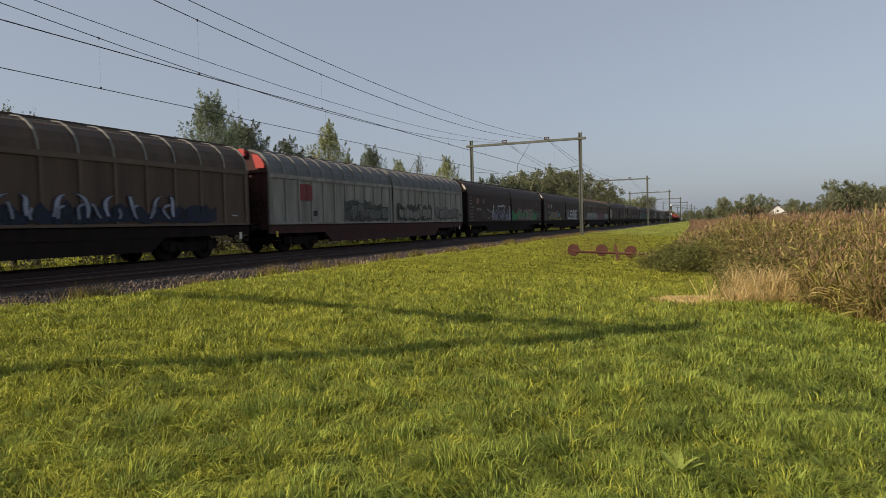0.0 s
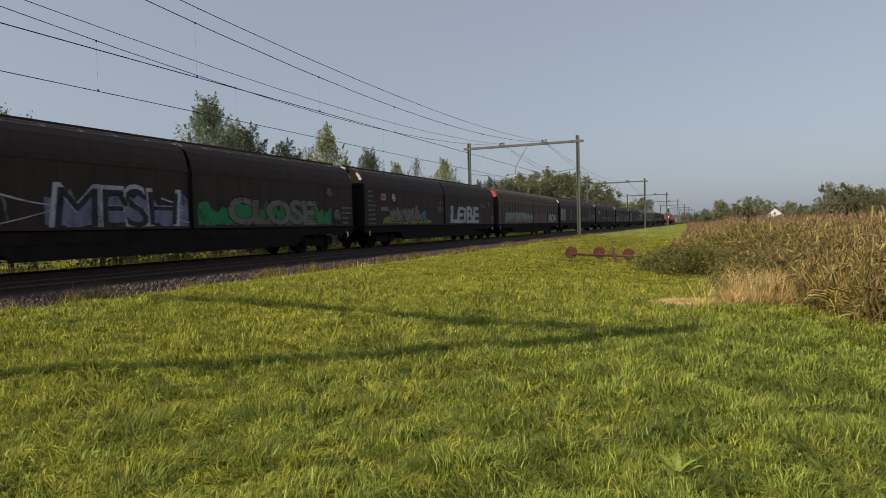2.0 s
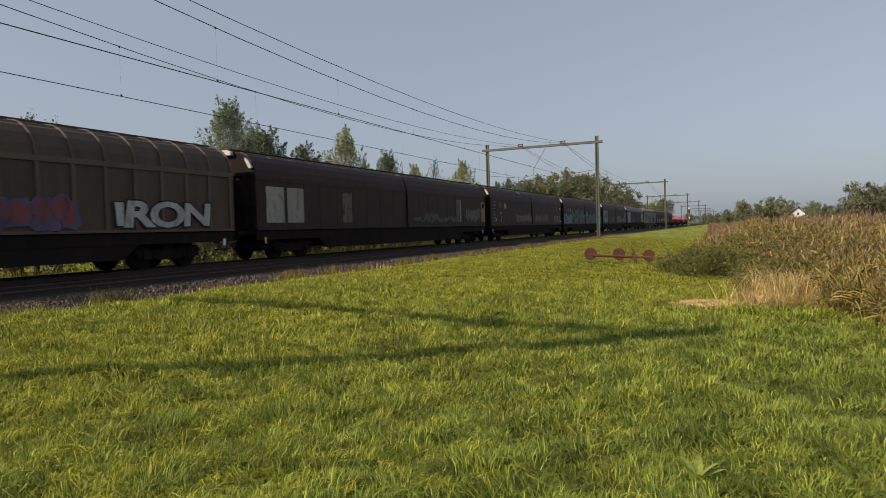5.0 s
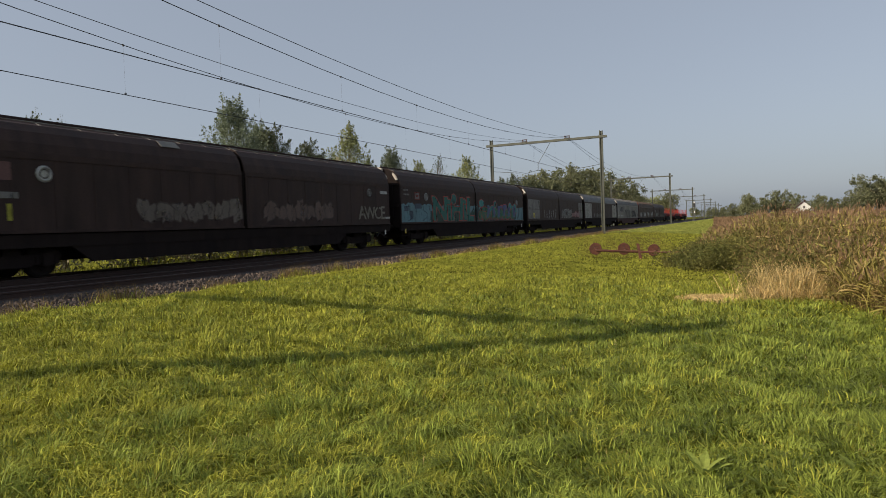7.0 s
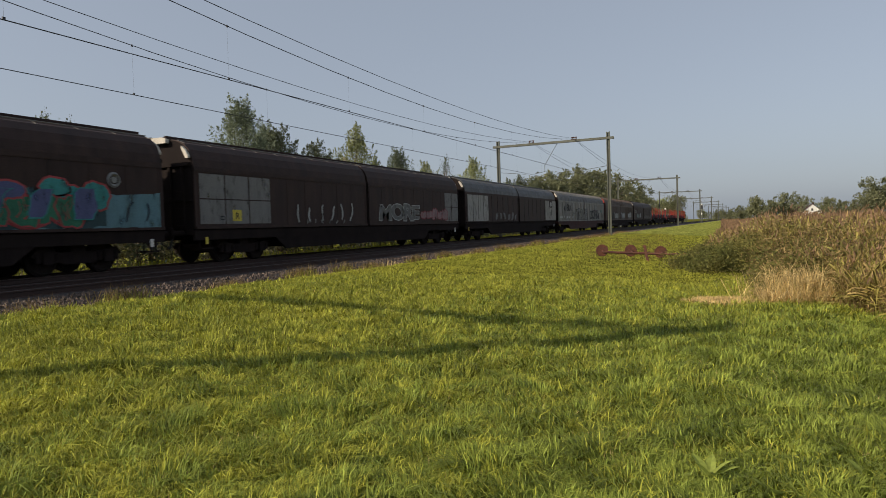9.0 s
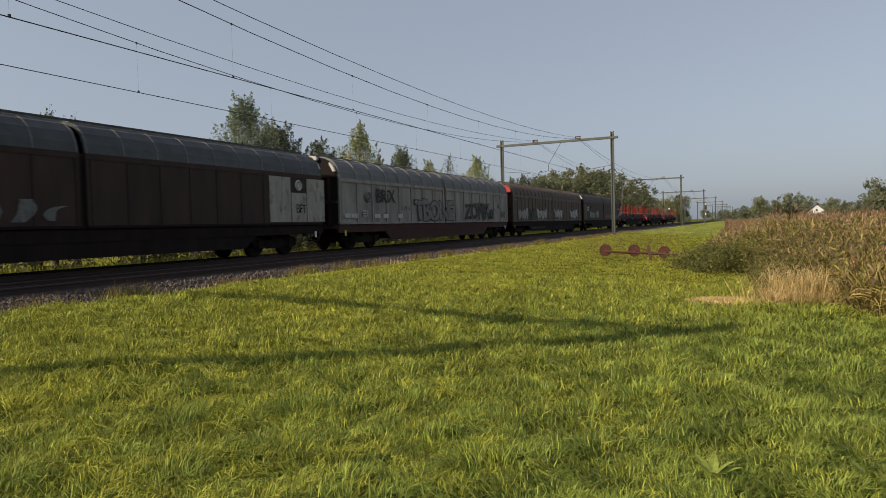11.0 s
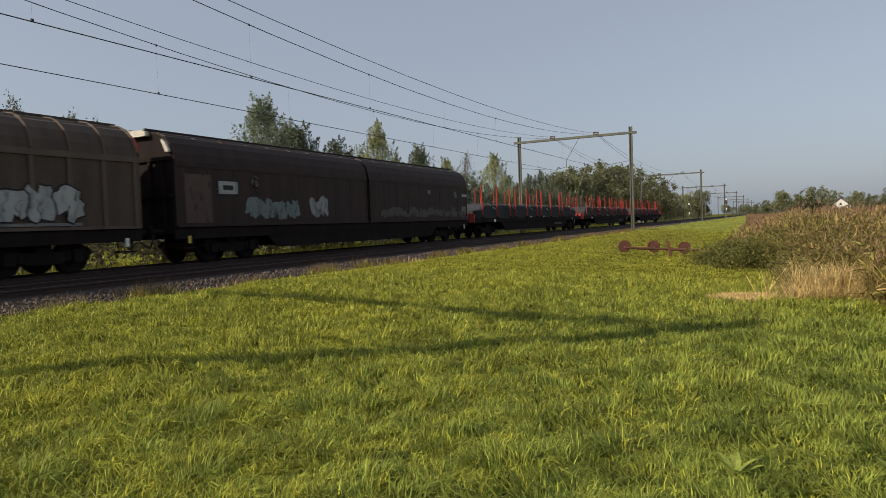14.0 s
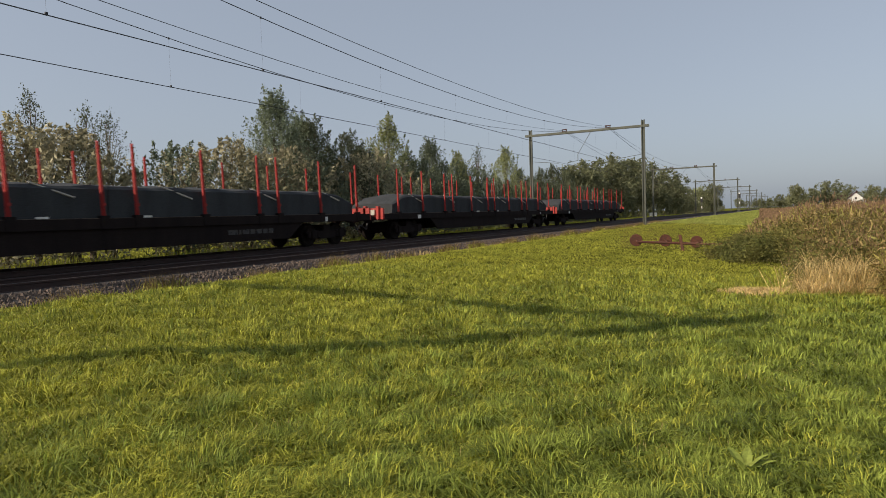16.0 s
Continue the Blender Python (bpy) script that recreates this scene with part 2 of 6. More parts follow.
def quads(name, corners, mat, parent=None, label=""):
    """A mesh of loose quads or triangles out of an array (count, corners, 3)."""
    n, k, _ = corners.shape
    me = bpy.data.meshes.new(name)
    me.vertices.add(n * k)
    me.vertices.foreach_set("co", corners.astype(np.float32).ravel())
    me.loops.add(n * k)
    me.loops.foreach_set("vertex_index", np.arange(n * k, dtype=np.int32))
    me.polygons.add(n)
    me.polygons.foreach_set("loop_start", np.arange(n, dtype=np.int32) * k)
    me.update(calc_edges=True)
    me.materials.append(mat)
    ob = new(name, me)
    if parent:
        ob.parent = parent
    return tagged(ob, label)


RAIL_Z = 0.62
NEAR_TRACK, FAR_TRACK = -13.8, -17.75
rng = np.random.default_rng(7)


def smooth(a, b, v):
    t = np.clip((v - a) / (b - a), 0, 1)
    return t * t * (3 - 2 * t)


def ground_z(x, y):
    """Height of the meadow: level by the camera, rising to the railway."""
    u = -x
    z = 0.39 * smooth(0.5, 9.5, u) - 0.30 * smooth(21.5, 26, u) - 0.09 * smooth(10.3, 11.0, u) * (1 - smooth(14, 16, u))
    z = z + 0.014 * np.sin(x * 1.3 + 0.6 * y) * np.cos(0.9 * y - 0.4 * x) * (u < 11)
    return z


# ---- ground ----
def ground():
    xs = np.concatenate([-np.geomspace(1500, 40, 14), np.arange(-36, 24.1, 0.5), np.geomspace(30, 1500, 14)])
    ys = np.concatenate([-np.geomspace(900, 12, 10), np.arange(-10, 60.1, 0.5), np.geomspace(64, 4000, 30)])
    X, Y = np.meshgrid(xs, ys)
    Z = ground_z(X, Y)
    nx = len(xs)
    verts = np.stack([X, Y, Z], -1).reshape(-1, 3)
    faces = [(r * nx + c, r * nx + c + 1, (r + 1) * nx + c + 1, (r + 1) * nx + c) for r in range(len(ys) - 1) for c in range(nx - 1)]
    me = bpy.data.meshes.new("ground")
    me.from_pydata(verts.tolist(), [], faces)
    me.materials.append(M_SOIL)
    tagged(new("ground", me), "green meadow soil under grass beside the railway", "ground", kind="structure")


def trackbed():
    bm = bmesh.new()
    u0 = 10.85
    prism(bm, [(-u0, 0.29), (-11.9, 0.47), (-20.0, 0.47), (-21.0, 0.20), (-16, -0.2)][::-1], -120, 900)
    ob = mesh_object("trackbed", bm, M_BALLAST_SHADED)
    tagged(ob, "crushed stone ballast bed of a double-track railway, darkened for the train's shade", "ballast", kind="structure")
    for cx, name in ((NEAR_TRACK, "track_near"), (FAR_TRACK, "track_far")):
        root = tagged(new(name), "rusty steel rails on concrete sleepers in ballast, darkened for the train's shade", "track", kind="structure")
        for side in (-0.7535, 0.7535):
            bm = bmesh.new()
            x = cx + side
            z = RAIL_Z
            prism(bm, [(x - 0.075, z - 0.16), (x + 0.075, z - 0.16), (x + 0.075, z - 0.148), (x + 0.012, z - 0.13), (x + 0.012, z - 0.045), (x + 0.036, z - 0.035),
                       (x + 0.036, z - 0.006), (x - 0.036, z - 0.006), (x - 0.036, z - 0.035), (x - 0.012, z - 0.045), (x - 0.012, z - 0.13), (x - 0.075, z - 0.148)], -120, 900)
            prism(bm, [(x - 0.034, z - 0.006), (x + 0.034, z - 0.006), (x + 0.028, z), (x - 0.028, z)], -120, 900, 1)
            part("rail", bm, (M_RAIL, M_RAILTOP), root)
        bm = bmesh.new()
        prism(bm, [(-1.25, 0.36), (1.25, 0.36), (1.22, 0.475), (0.5, 0.46), (-0.5, 0.46), (-1.22, 0.475)], -0.13, 0.13)
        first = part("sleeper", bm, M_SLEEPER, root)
        first.location = (cx, 0.3, 0)
        for i in range(1, 150):
            s = first.copy()
            scene.collection.objects.link(s)
            s.location = (cx, -4.5 + i * 0.6, 0)


ground()
trackbed()


# ---- masts and wires ----
MASTS = [-0.9, 58.6, 122.5, 186.0, 251.0, 315.0, 380.0, 446.0, 512.0]


def portal(y):
    root = tagged(new("catenary_portal"), "grey steel portal of two masts and a beam over both tracks", "railway mast", "portals along the line")
    root.location = (0, y, 0)
    top, beam = 9.46, 8.92
    for x in (-10.8, -21.0):
        bm = bmesh.new()
        for dx in (-0.11, 0.11):
            prism(bm, [(x + dx - 0.035, 0.2), (x + dx + 0.035, 0.2), (x + dx + 0.035, top), (x + dx - 0.035, top)], -0.09, 0.09)
        box(bm, x - 0.08, x + 0.08, -0.015, 0.015, 0.2, top - 0.05)
        part("mast", bm, M_MAST, root)
        bm = bmesh.new()
        box(bm, x - 0.35, x + 0.35, -0.3, 0.3, 0.15, 0.42)
        part("foundation", bm, M_SLEEPER, root)
    bm = bmesh.new()
    for dy in (-0.11, 0.11):
        box(bm, -21.5, -10.3, dy - 0.03, dy + 0.03, beam - 0.1, beam + 0.1)
    for k in range(12):
        x = -21 + k * 0.92
        box(bm, x - 0.05, x + 0.05, -0.1, 0.1, beam - 0.09, beam - 0.02)
    part("beam", bm, M_MAST, root)
    for cx in (NEAR_TRACK, FAR_TRACK):
        bm = bmesh.new()
        box(bm, cx - 0.25, cx + 0.25, -0.08, 0.08, beam + 0.09, beam + 0.15)
        rod(bm, (cx - 0.18, 0, beam + 0.14), (cx - 0.18, 0, beam + 0.30), 0.05)
        rod(bm, (cx + 0.18, 0, beam + 0.14), (cx + 0.18, 0, beam + 0.30), 0.05)
        rod(bm, (cx - 0.25, 0, beam + 0.31), (cx + 0.25, 0, beam + 0.31), 0.04)
        part("insulator_bracket", bm, M_CERAMIC, root)
    bm = bmesh.new()
    cx = FAR_TRACK
    rod(bm, (cx + 2.4, 0, beam - 0.1), (cx + 1.2, 0, RAIL_Z + 6.3), 0.022)
    rod(bm, (cx + 1.2, 0, RAIL_Z + 6.3), (cx + 1.2, 0, RAIL_Z + 5.7), 0.03)
    rod(bm, (cx + 1.2, 0, RAIL_Z + 5.75), (cx + 0.2, 0, RAIL_Z + 5.55), 0.018)
    part("registration_arm", bm, M_MAST, root)
    bm = bmesh.new()
    rod(bm, (-20.9, 0, RAIL_Z + 5.9), (FAR_TRACK - 0.6, 0, RAIL_Z + 5.6), 0.02)
    part("registration_arm", bm, M_MAST, root)
    bm = bmesh.new()
    rod(bm, (-10.9, 0, RAIL_Z + 5.9), (NEAR_TRACK + 0.5, 0, RAIL_Z + 5.6), 0.02)
    part("registration_arm", bm, M_MAST, root)
    return root


def wires():
    for cx in (NEAR_TRACK, FAR_TRACK):
        root = tagged(new("overhead_line"), "dark contact wire hung by droppers from a sagging messenger wire", "overhead line", "wires over the tracks")
        for name, h0, sag, r, dx in (("contact_wire", 5.53, 0.0, 0.014, 0.0), ("messenger_wire", 8.46, 1.72, 0.013, 0.0), ("feeder_wire", 8.5, 1.2, 0.012, 0.03)):
            bm = bmesh.new()
            for a, b in zip([-64.0] + MASTS[:-1], MASTS):
                n = 14
                if sag == 0:
                    continue
                for i in range(n):
                    p, q = i / n, (i + 1) / n
                    rod(bm, (cx + dx, a + (b - a) * p, RAIL_Z + h0 - sag * 4 * p * (1 - p)), (cx + dx, a + (b - a) * q, RAIL_Z + h0 - sag * 4 * q * (1 - q)), r, 4)
            if sag == 0:
                rod(bm, (cx, -64.0, RAIL_Z + h0), (cx, MASTS[-1], RAIL_Z + h0), r, 4)
            part(name, bm, M_WIRE, root)
        for a, b in zip(MASTS[:2], MASTS[1:3]):
            for i in range(9):
                y = a + 3.1 + i * 6.5
                p = (y - a) / (b - a)
                bm = bmesh.new()
                z1 = RAIL_Z + 8.46 - 1.7 * 4 * p * (1 - p)
                rod(bm, (cx, y, RAIL_Z + 5.53), (cx, y, z1), 0.0018, 4)
                box(bm, cx - 0.015, cx + 0.015, y - 0.03, y + 0.03, RAIL_Z + 5.52, RAIL_Z + 5.59)
                box(bm, cx - 0.015, cx + 0.015, y - 0.025, y + 0.025, z1 - 0.05, z1 + 0.015)
                part("dropper", bm, M_WIRE, root)


for y in MASTS:
    portal(y)
wires()


# ---- train ----
SPEED = 18.97
UNIT = 16.33
GAPS = [-0.127, 1.283, 2.688, 4.097, 5.495, 6.981, 8.581, 9.992, 11.405, 12.807, 14.226, 15.657, 17.107, 18.507, 20.12, 21.71, 23.30]
HALF = 1.42
ROOF = [(1.42, 3.20), (1.38, 3.48), (1.25, 3.78), (1.02, 4.00), (0.70, 4.14), (0.30, 4.20)]
WORDS = {}


def words(*items):
    """Flat letters of the built-in font as meshes: (key, text, height, boldness)."""
    made = []
    for key, text, height, bold in items:
        cu = bpy.data.curves.new("letters", "FONT")
        cu.body, cu.size, cu.extrude, cu.offset, cu.align_x = text, height / 0.7, 0.002, bold, "LEFT"
        cu.resolution_u = 3
        ob = new("letters", cu)
        made.append((key, ob))
    bpy.context.view_layer.update()
    dg = bpy.context.evaluated_depsgraph_get()
    for key, ob in made:
        me = bpy.data.meshes.new_from_object(ob.evaluated_get(dg))
        WORDS[key] = me
    for key, ob in made:
        bpy.data.objects.remove(ob)


def lettering(key, y0, y1, z0, z1, mat, parent, x=HALF + 0.05, name="graffiti", label="", grow=0.0):
    """Letters fitted between y0 and y1 along the wagon and z0 and z1 in height."""
    me = WORDS[key].copy()
    co = np.zeros(len(me.vertices) * 3)
    me.vertices.foreach_get("co", co)
    lo, hi = co.reshape(-1, 3).min(0), co.reshape(-1, 3).max(0)
    y0, y1, z0, z1 = y0 - grow, y1 + grow, z0 - grow, z1 + grow
    ky, kz = (y1 - y0) / (hi[0] - lo[0]), (z1 - z0) / (hi[1] - lo[1])
    me.transform(Matrix(((0, 0, 1, x), (ky, 0, 0, y0 - lo[0] * ky), (0, kz, 0, z0 - lo[1] * kz), (0, 0, 0, 1))))
    r = random.Random(key.replace("_o", ""))
    pieces = split_letters(me)
    pieces.sort(key=lambda bm: min(v.co.y for v in bm.verts))
    for i, bm in enumerate(pieces):
        # each letter drawn by hand: wider, tilted and swaying
        ys, zs = [v.co.y for v in bm.verts], [v.co.z for v in bm.verts]
        cy, cz, half = (min(ys) + max(ys)) / 2, (min(zs) + max(zs)) / 2, (max(zs) - min(zs)) / 2
        wide, tall, turn, rise, bulge = r.uniform(1.04, 1.16), r.uniform(0.92, 1.12), r.uniform(-0.14, 0.14), r.uniform(-0.05, 0.05) * half, r.uniform(-0.10, 0.10)
        if key == "mesh_o":
            wide, tall = wide * 1.13, tall * 1.13
        for v in bm.verts:
            p, q = (v.co.y - cy) * wide, (v.co.z - cz) * tall
            v.co.x += 0.0009 * (i % 3)
            v.co.y = cy + p * (1 + bulge * q / max(half, 0.01)) + turn * q
            v.co.z = max(1.20, cz + q + rise + 0.10 * turn * p)
        part(name, bm, mat, parent, label)


def split_letters(me):
    """One bmesh for each letter of a word: loose pieces that overlap along the word stay together."""
    n = len(me.vertices)
    root = list(range(n))

    def find(i):
        while root[i] != i:
            root[i] = root[root[i]]
            i = root[i]
        return i

    for e in me.edges:
        root[find(e.vertices[0])] = find(e.vertices[1])
    spans = {}
    for v in me.vertices:
        a, b = spans.get(find(v.index), (9e9, -9e9))
        spans[find(v.index)] = (min(a, v.co.y), max(b, v.co.y))
    groups = []
    for k, (a, b) in sorted(spans.items(), key=lambda s: s[1][0] - s[1][1]):
        for g in groups:
            if min(b, g[1]) - max(a, g[0]) > 0.5 * (b - a):
                g[2].add(k)
                break
        else:
            groups.append([a, b, {k}])
    out = []
    for a, b, keys in groups:
        bm, made = bmesh.new(), {}
        for p in me.polygons:
            if find(p.vertices[0]) in keys:
                for i in p.vertices:
                    if i not in made:
                        made[i] = bm.verts.new(me.vertices[i].co)
                try:
                    bm.faces.new([made[i] for i in p.vertices])
                except ValueError:
                    pass
        out.append(bm)
    return out


def burner(key, y0, y1, z0, z1, fill, edge, parent, x=HALF + 0.05, label=""):
    """Filled letters with an edge of another colour behind them."""
    lettering(key + "_o", y0, y1, z0, z1, edge, parent, x, label=label, grow=0.05)
    lettering(key, y0, y1, z0, z1, fill, parent, x + 0.006)


def ribbon(bm, pts, half, x):
    """A flat band of uneven width along a smooth curve through the points (y, z)."""
    pts = [pts[0]] + list(pts) + [pts[-1]]
    line = []
    for a, b, c, d in zip(pts, pts[1:], pts[2:], pts[3:]):
        for k in range(4):
            t = k / 4
            line.append(tuple(0.5 * (2 * b[i] + (c[i] - a[i]) * t + (2 * a[i] - 5 * b[i] + 4 * c[i] - d[i]) * t * t + (3 * b[i] - a[i] - 3 * c[i] + d[i]) * t ** 3) for i in (0, 1)))
    line.append(pts[-1])
    rows = []
    for k, p in enumerate(line):
        o, q = line[max(0, k - 1)], line[min(len(line) - 1, k + 1)]
        d = Vector((q[0] - o[0], q[1] - o[1]))
        d = d.normalized() if d.length > 1e-6 else Vector((1, 0))
        w = half * (0.72 + 0.28 * math.cos(5.1 * k / len(line)))
        rows.append((bm.verts.new((x, p[0] - d.y * w, p[1] + d.x * w)), bm.verts.new((x, p[0] + d.y * w, p[1] - d.x * w))))
    for a, b in zip(rows, rows[1:]):
        bm.faces.new((a[0], b[0], b[1], a[1]))


def pillars(r, y0, y1, z0, z1, mat, edge, parent, x, name, label):
    """Unreadable painting: swollen shapes set close together over a wider dark edge, with thin dark lines inside."""
    n = max(1, round((y1 - y0) / 0.66))
    w = (y1 - y0) / n
    for i in range(n):
        c = y0 + (i + 0.5) * w
        lo, hi = z0 + r.uniform(-0.02, 0.10), z1 + r.uniform(-0.22, 0.12)
        lean, power = r.uniform(-0.22, 0.22), r.uniform(2.2, 4.0)
        wob = [r.uniform(0.80, 1.12) for _ in range(20)]
        cut_at = r.choice((3, 6, 13, 16))
        wob[cut_at] *= 0.45
        step = 0.009 * (i % 2)
        for grow, m, lift in ([(0.05, edge, 0.0)] if edge else []) + [(0.0, mat, 0.003)]:
            bm = bmesh.new()
            ring = []
            for k in range(20):
                a = 2 * math.pi * k / 20
                ca, sa = math.cos(a), math.sin(a)
                rad = wob[k] / (abs(ca) ** power + abs(sa) ** power) ** (1 / power)
                p, q = ca * rad * (0.56 * w) + grow * ca, sa * rad * (hi - lo) / 2 + grow * sa
                ring.append(bm.verts.new((x + lift + step, c + p + lean * q, max(1.19, (lo + hi) / 2 + q))))
            bm.faces.new(ring)
            part(name, bm, m, parent, label)
        for k in range(r.choice((2, 3))):
            p, q = c + r.uniform(-0.3, 0.3) * w, lo + r.uniform(0.15, 0.75) * (hi - lo)
            bend = r.uniform(-0.12, 0.12)
            bm = bmesh.new()
            ribbon(bm, [(p - 0.03, q - 0.16), (p + bend, q), (p + 0.05, q + r.uniform(0.1, 0.25))], r.uniform(0.010, 0.024), x + step + 0.006)
            part(name, bm, edge or INK, parent)


def strokes(seed, y0, y1, z0, z1, n, mat, parent, x=HALF + 0.048, label="", thick=0.16, edge=None, name="graffiti"):
    """Unreadable painting: a row of swollen slanting bars, hooks and wedges, edged in a second colour."""
    r = random.Random(seed)
    if thick >= 0.15:
        pillars(r, y0, y1, z0, z1, mat, edge, parent, x, name, label)
        return
    w = (y1 - y0) / n
    for i in range(n):
        c = y0 + (i + 0.5) * w
        lo, hi = z0 + r.uniform(0, 0.1) * (z1 - z0), z1 - r.uniform(0, 0.3) * (z1 - z0)
        slant = r.uniform(-0.3, 0.3) * min(w, 0.8)
        wide = min(0.42 * w, max(thick, 0.3 * w)) * r.uniform(0.75, 1.15) if thick > 0.1 else thick * 0.8
        bend = r.uniform(-0.25, 0.25) * min(w, 0.8)
        hook = r.choice((0, 0, 0.5, -0.5, 0.8)) * min(w, 0.6) if thick > 0.03 else 0
        spine = []
        for k in range(9):
            t = k / 8
            spine.append(Vector((c + slant * (t - 0.5) + bend * math.sin(math.pi * t) + hook * max(0, t - 0.7) * 1.6, lo + (hi - lo) * (t if t < 0.85 or not hook else 0.85 + (t - 0.85) * 0.3))))
        half = [wide * (0.55 + 0.45 * math.sin(math.pi * (0.12 + 0.8 * k / 8)) + r.uniform(-0.12, 0.12)) * 0.8 for k in range(9)]
        step = 0.009 * (i % 2)
        layers = [(0.0, mat, 0.004 + step)]
        if edge:
            layers.insert(0, (0.04, edge, step))
        for grow, m, lift in layers:
            bm = bmesh.new()
            rows = []
            for k in range(9):
                d = (spine[min(8, k + 1)] - spine[max(0, k - 1)]).normalized()
                q = Vector((-d.y, d.x)) * (half[k] + grow) if thick < 0.1 else Vector((-min(half[k], 0.47 * w) - grow, 0))
                p = spine[k] - d * grow * (1 if k == 0 else 0) + d * grow * (1 if k == 8 else 0)
                rows.append((bm.verts.new((x + lift, p.x - q.x, p.y - q.y)), bm.verts.new((x + lift, p.x + q.x, p.y + q.y))))
            for k in range(8):
                bm.faces.new((rows[k][0], rows[k][1], rows[k + 1][1], rows[k + 1][0]))
            bmesh.ops.recalc_face_normals(bm, faces=bm.faces)
            ext = bmesh.ops.extrude_face_region(bm, geom=bm.faces[:])
            for v in ext["geom"]:
                if isinstance(v, bmesh.types.BMVert):
                    v.co.x -= 0.003
            part(name, bm, m, parent, label)


def patch(y0, y1, z0, z1, mat, parent, x=HALF + 0.046, ragged=0.0, seed=1, name="graffiti", label=""):
    """A painted field, plain or with a ragged outline."""
    r = random.Random(seed)
    n = max(2, int((y1 - y0) / 0.25)) if ragged else 1
    bm = bmesh.new()
    top = [(y0 + (y1 - y0) * i / n, z1 + (r.uniform(-1, 1) * ragged)) for i in range(n + 1)]
    bot = [(y0 + (y1 - y0) * i / n, z0 + (r.uniform(-0.3, 0.3) * ragged)) for i in range(n + 1)]
    pts = bot + top[::-1]
    f = [bm.verts.new((x, p, q)) for p, q in pts]
    g = [bm.verts.new((x - 0.003, p, q)) for p, q in pts]
    bm.faces.new(f)
    for j in range(len(pts)):
        k = (j + 1) % len(pts)
        bm.faces.new((f[j], g[j], g[k], f[k]))
    return part(name, bm, mat, parent, label)


def blob(y, z, ry, rz, fill, edge, parent, seed=1, x=HALF + 0.06):
    """A painted bubble with an edge of another colour."""
    r = random.Random(seed)
    wob = [r.uniform(0.88, 1.12) for _ in range(14)]
    for grow, m, lift in ((0.06, edge, 0.0), (0.0, fill, 0.004)):
        bm = bmesh.new()
        pts = [(y + (ry * wob[k] + grow) * math.cos(2 * math.pi * k / 14), z + (rz * wob[k] + grow) * math.sin(2 * math.pi * k / 14)) for k in range(14)]
        f = [bm.verts.new((x + lift, p, q)) for p, q in pts]
        g = [bm.verts.new((x + lift - 0.003, p, q)) for p, q in pts]
        bm.faces.new(f)
        for k in range(14):
            bm.faces.new((f[k], g[k], g[(k + 1) % 14], f[(k + 1) % 14]))
        part("graffiti", bm, m, parent)


def disc(y, z, r, mat, parent, x=HALF + 0.05, name="door_wheel", label=""):
    bm = bmesh.new()
    torus(bm, (x, y, z), (1, 0, 0), r * 0.8, r * 0.22, 14, 4)
    rod(bm, (x - 0.01, y, z), (x + 0.012, y, z), r * 0.45, 10)
    return part(name, bm, mat, parent, label)


WHEELSET = None


def wheelset_mesh():
    bm = bmesh.new()
    rod(bm, (-1.0, 0, 0), (1.0, 0, 0), 0.08, 8)
    for s in (-1, 1):
        rod(bm, (s * 0.69, 0, 0), (s * 0.83, 0, 0), 0.455, 20)
        rod(bm, (s * 0.67, 0, 0), (s * 0.70, 0, 0), 0.485, 20)
        torus(bm, (s * 0.835, 0, 0), (1, 0, 0), 0.40, 0.03, 20, 4)
        rod(bm, (s * 0.83, 0, 0), (s * 0.90, 0, 0), 0.13, 10)
        for k in range(4):
            a = k * math.pi / 2 + 0.4
            rod(bm, (s * 0.835, 0.25 * math.cos(a), 0.25 * math.sin(a)), (s * 0.85, 0.25 * math.cos(a), 0.25 * math.sin(a)), 0.04, 6)
    me = bpy.data.meshes.new("wheelset")
    bm.to_mesh(me)
    me.materials.append(M_STEEL)
    return me


def bogie_mesh():
    bm = bmesh.new()
    for s in (-1, 1):
        x0, x1 = sorted((s * 0.96, s * 1.08))
        prism_y = [(-1.35, 0.55), (-1.15, 0.42), (-0.65, 0.42), (-0.45, 0.30), (0.45, 0.30), (0.65, 0.42), (1.15, 0.42), (1.35, 0.55), (1.2, 0.72), (0.5, 0.62), (-0.5, 0.62), (-1.2, 0.72)]
        a = [bm.verts.new((x0, p, q)) for p, q in prism_y]
        b = [bm.verts.new((x1, p, q)) for p, q in prism_y]
        bm.faces.new(a)
        bm.faces.new(b[::-1])
        for i in range(12):
            j = (i + 1) % 12
            bm.faces.new((a[i], b[i], b[j], a[j]))
        for y in (-0.9, 0.9):
            box(bm, x0 - 0.02, x1 + 0.06, y - 0.15, y + 0.15, 0.32, 0.64)
            for d in (-0.27, 0.27):
                rod(bm, (s * 1.05, y + d, 0.36), (s * 1.05, y + d, 0.60), 0.08, 8)
    box(bm, -1.05, 1.05, -0.22, 0.22, 0.48, 0.86)
    for y in (-1.2, 1.2):
        box(bm, -1.0, 1.0, y - 0.06, y + 0.06, 0.5, 0.66)
    me = bpy.data.meshes.new("bogie")
    bm.to_mesh(me)
    me.materials.append(M_FRAME)
    return me


WHEEL_ME, BOGIE_ME = wheelset_mesh(), bogie_mesh()
WAGONS, WHEELS, FLAT_SIDED = [], [], []


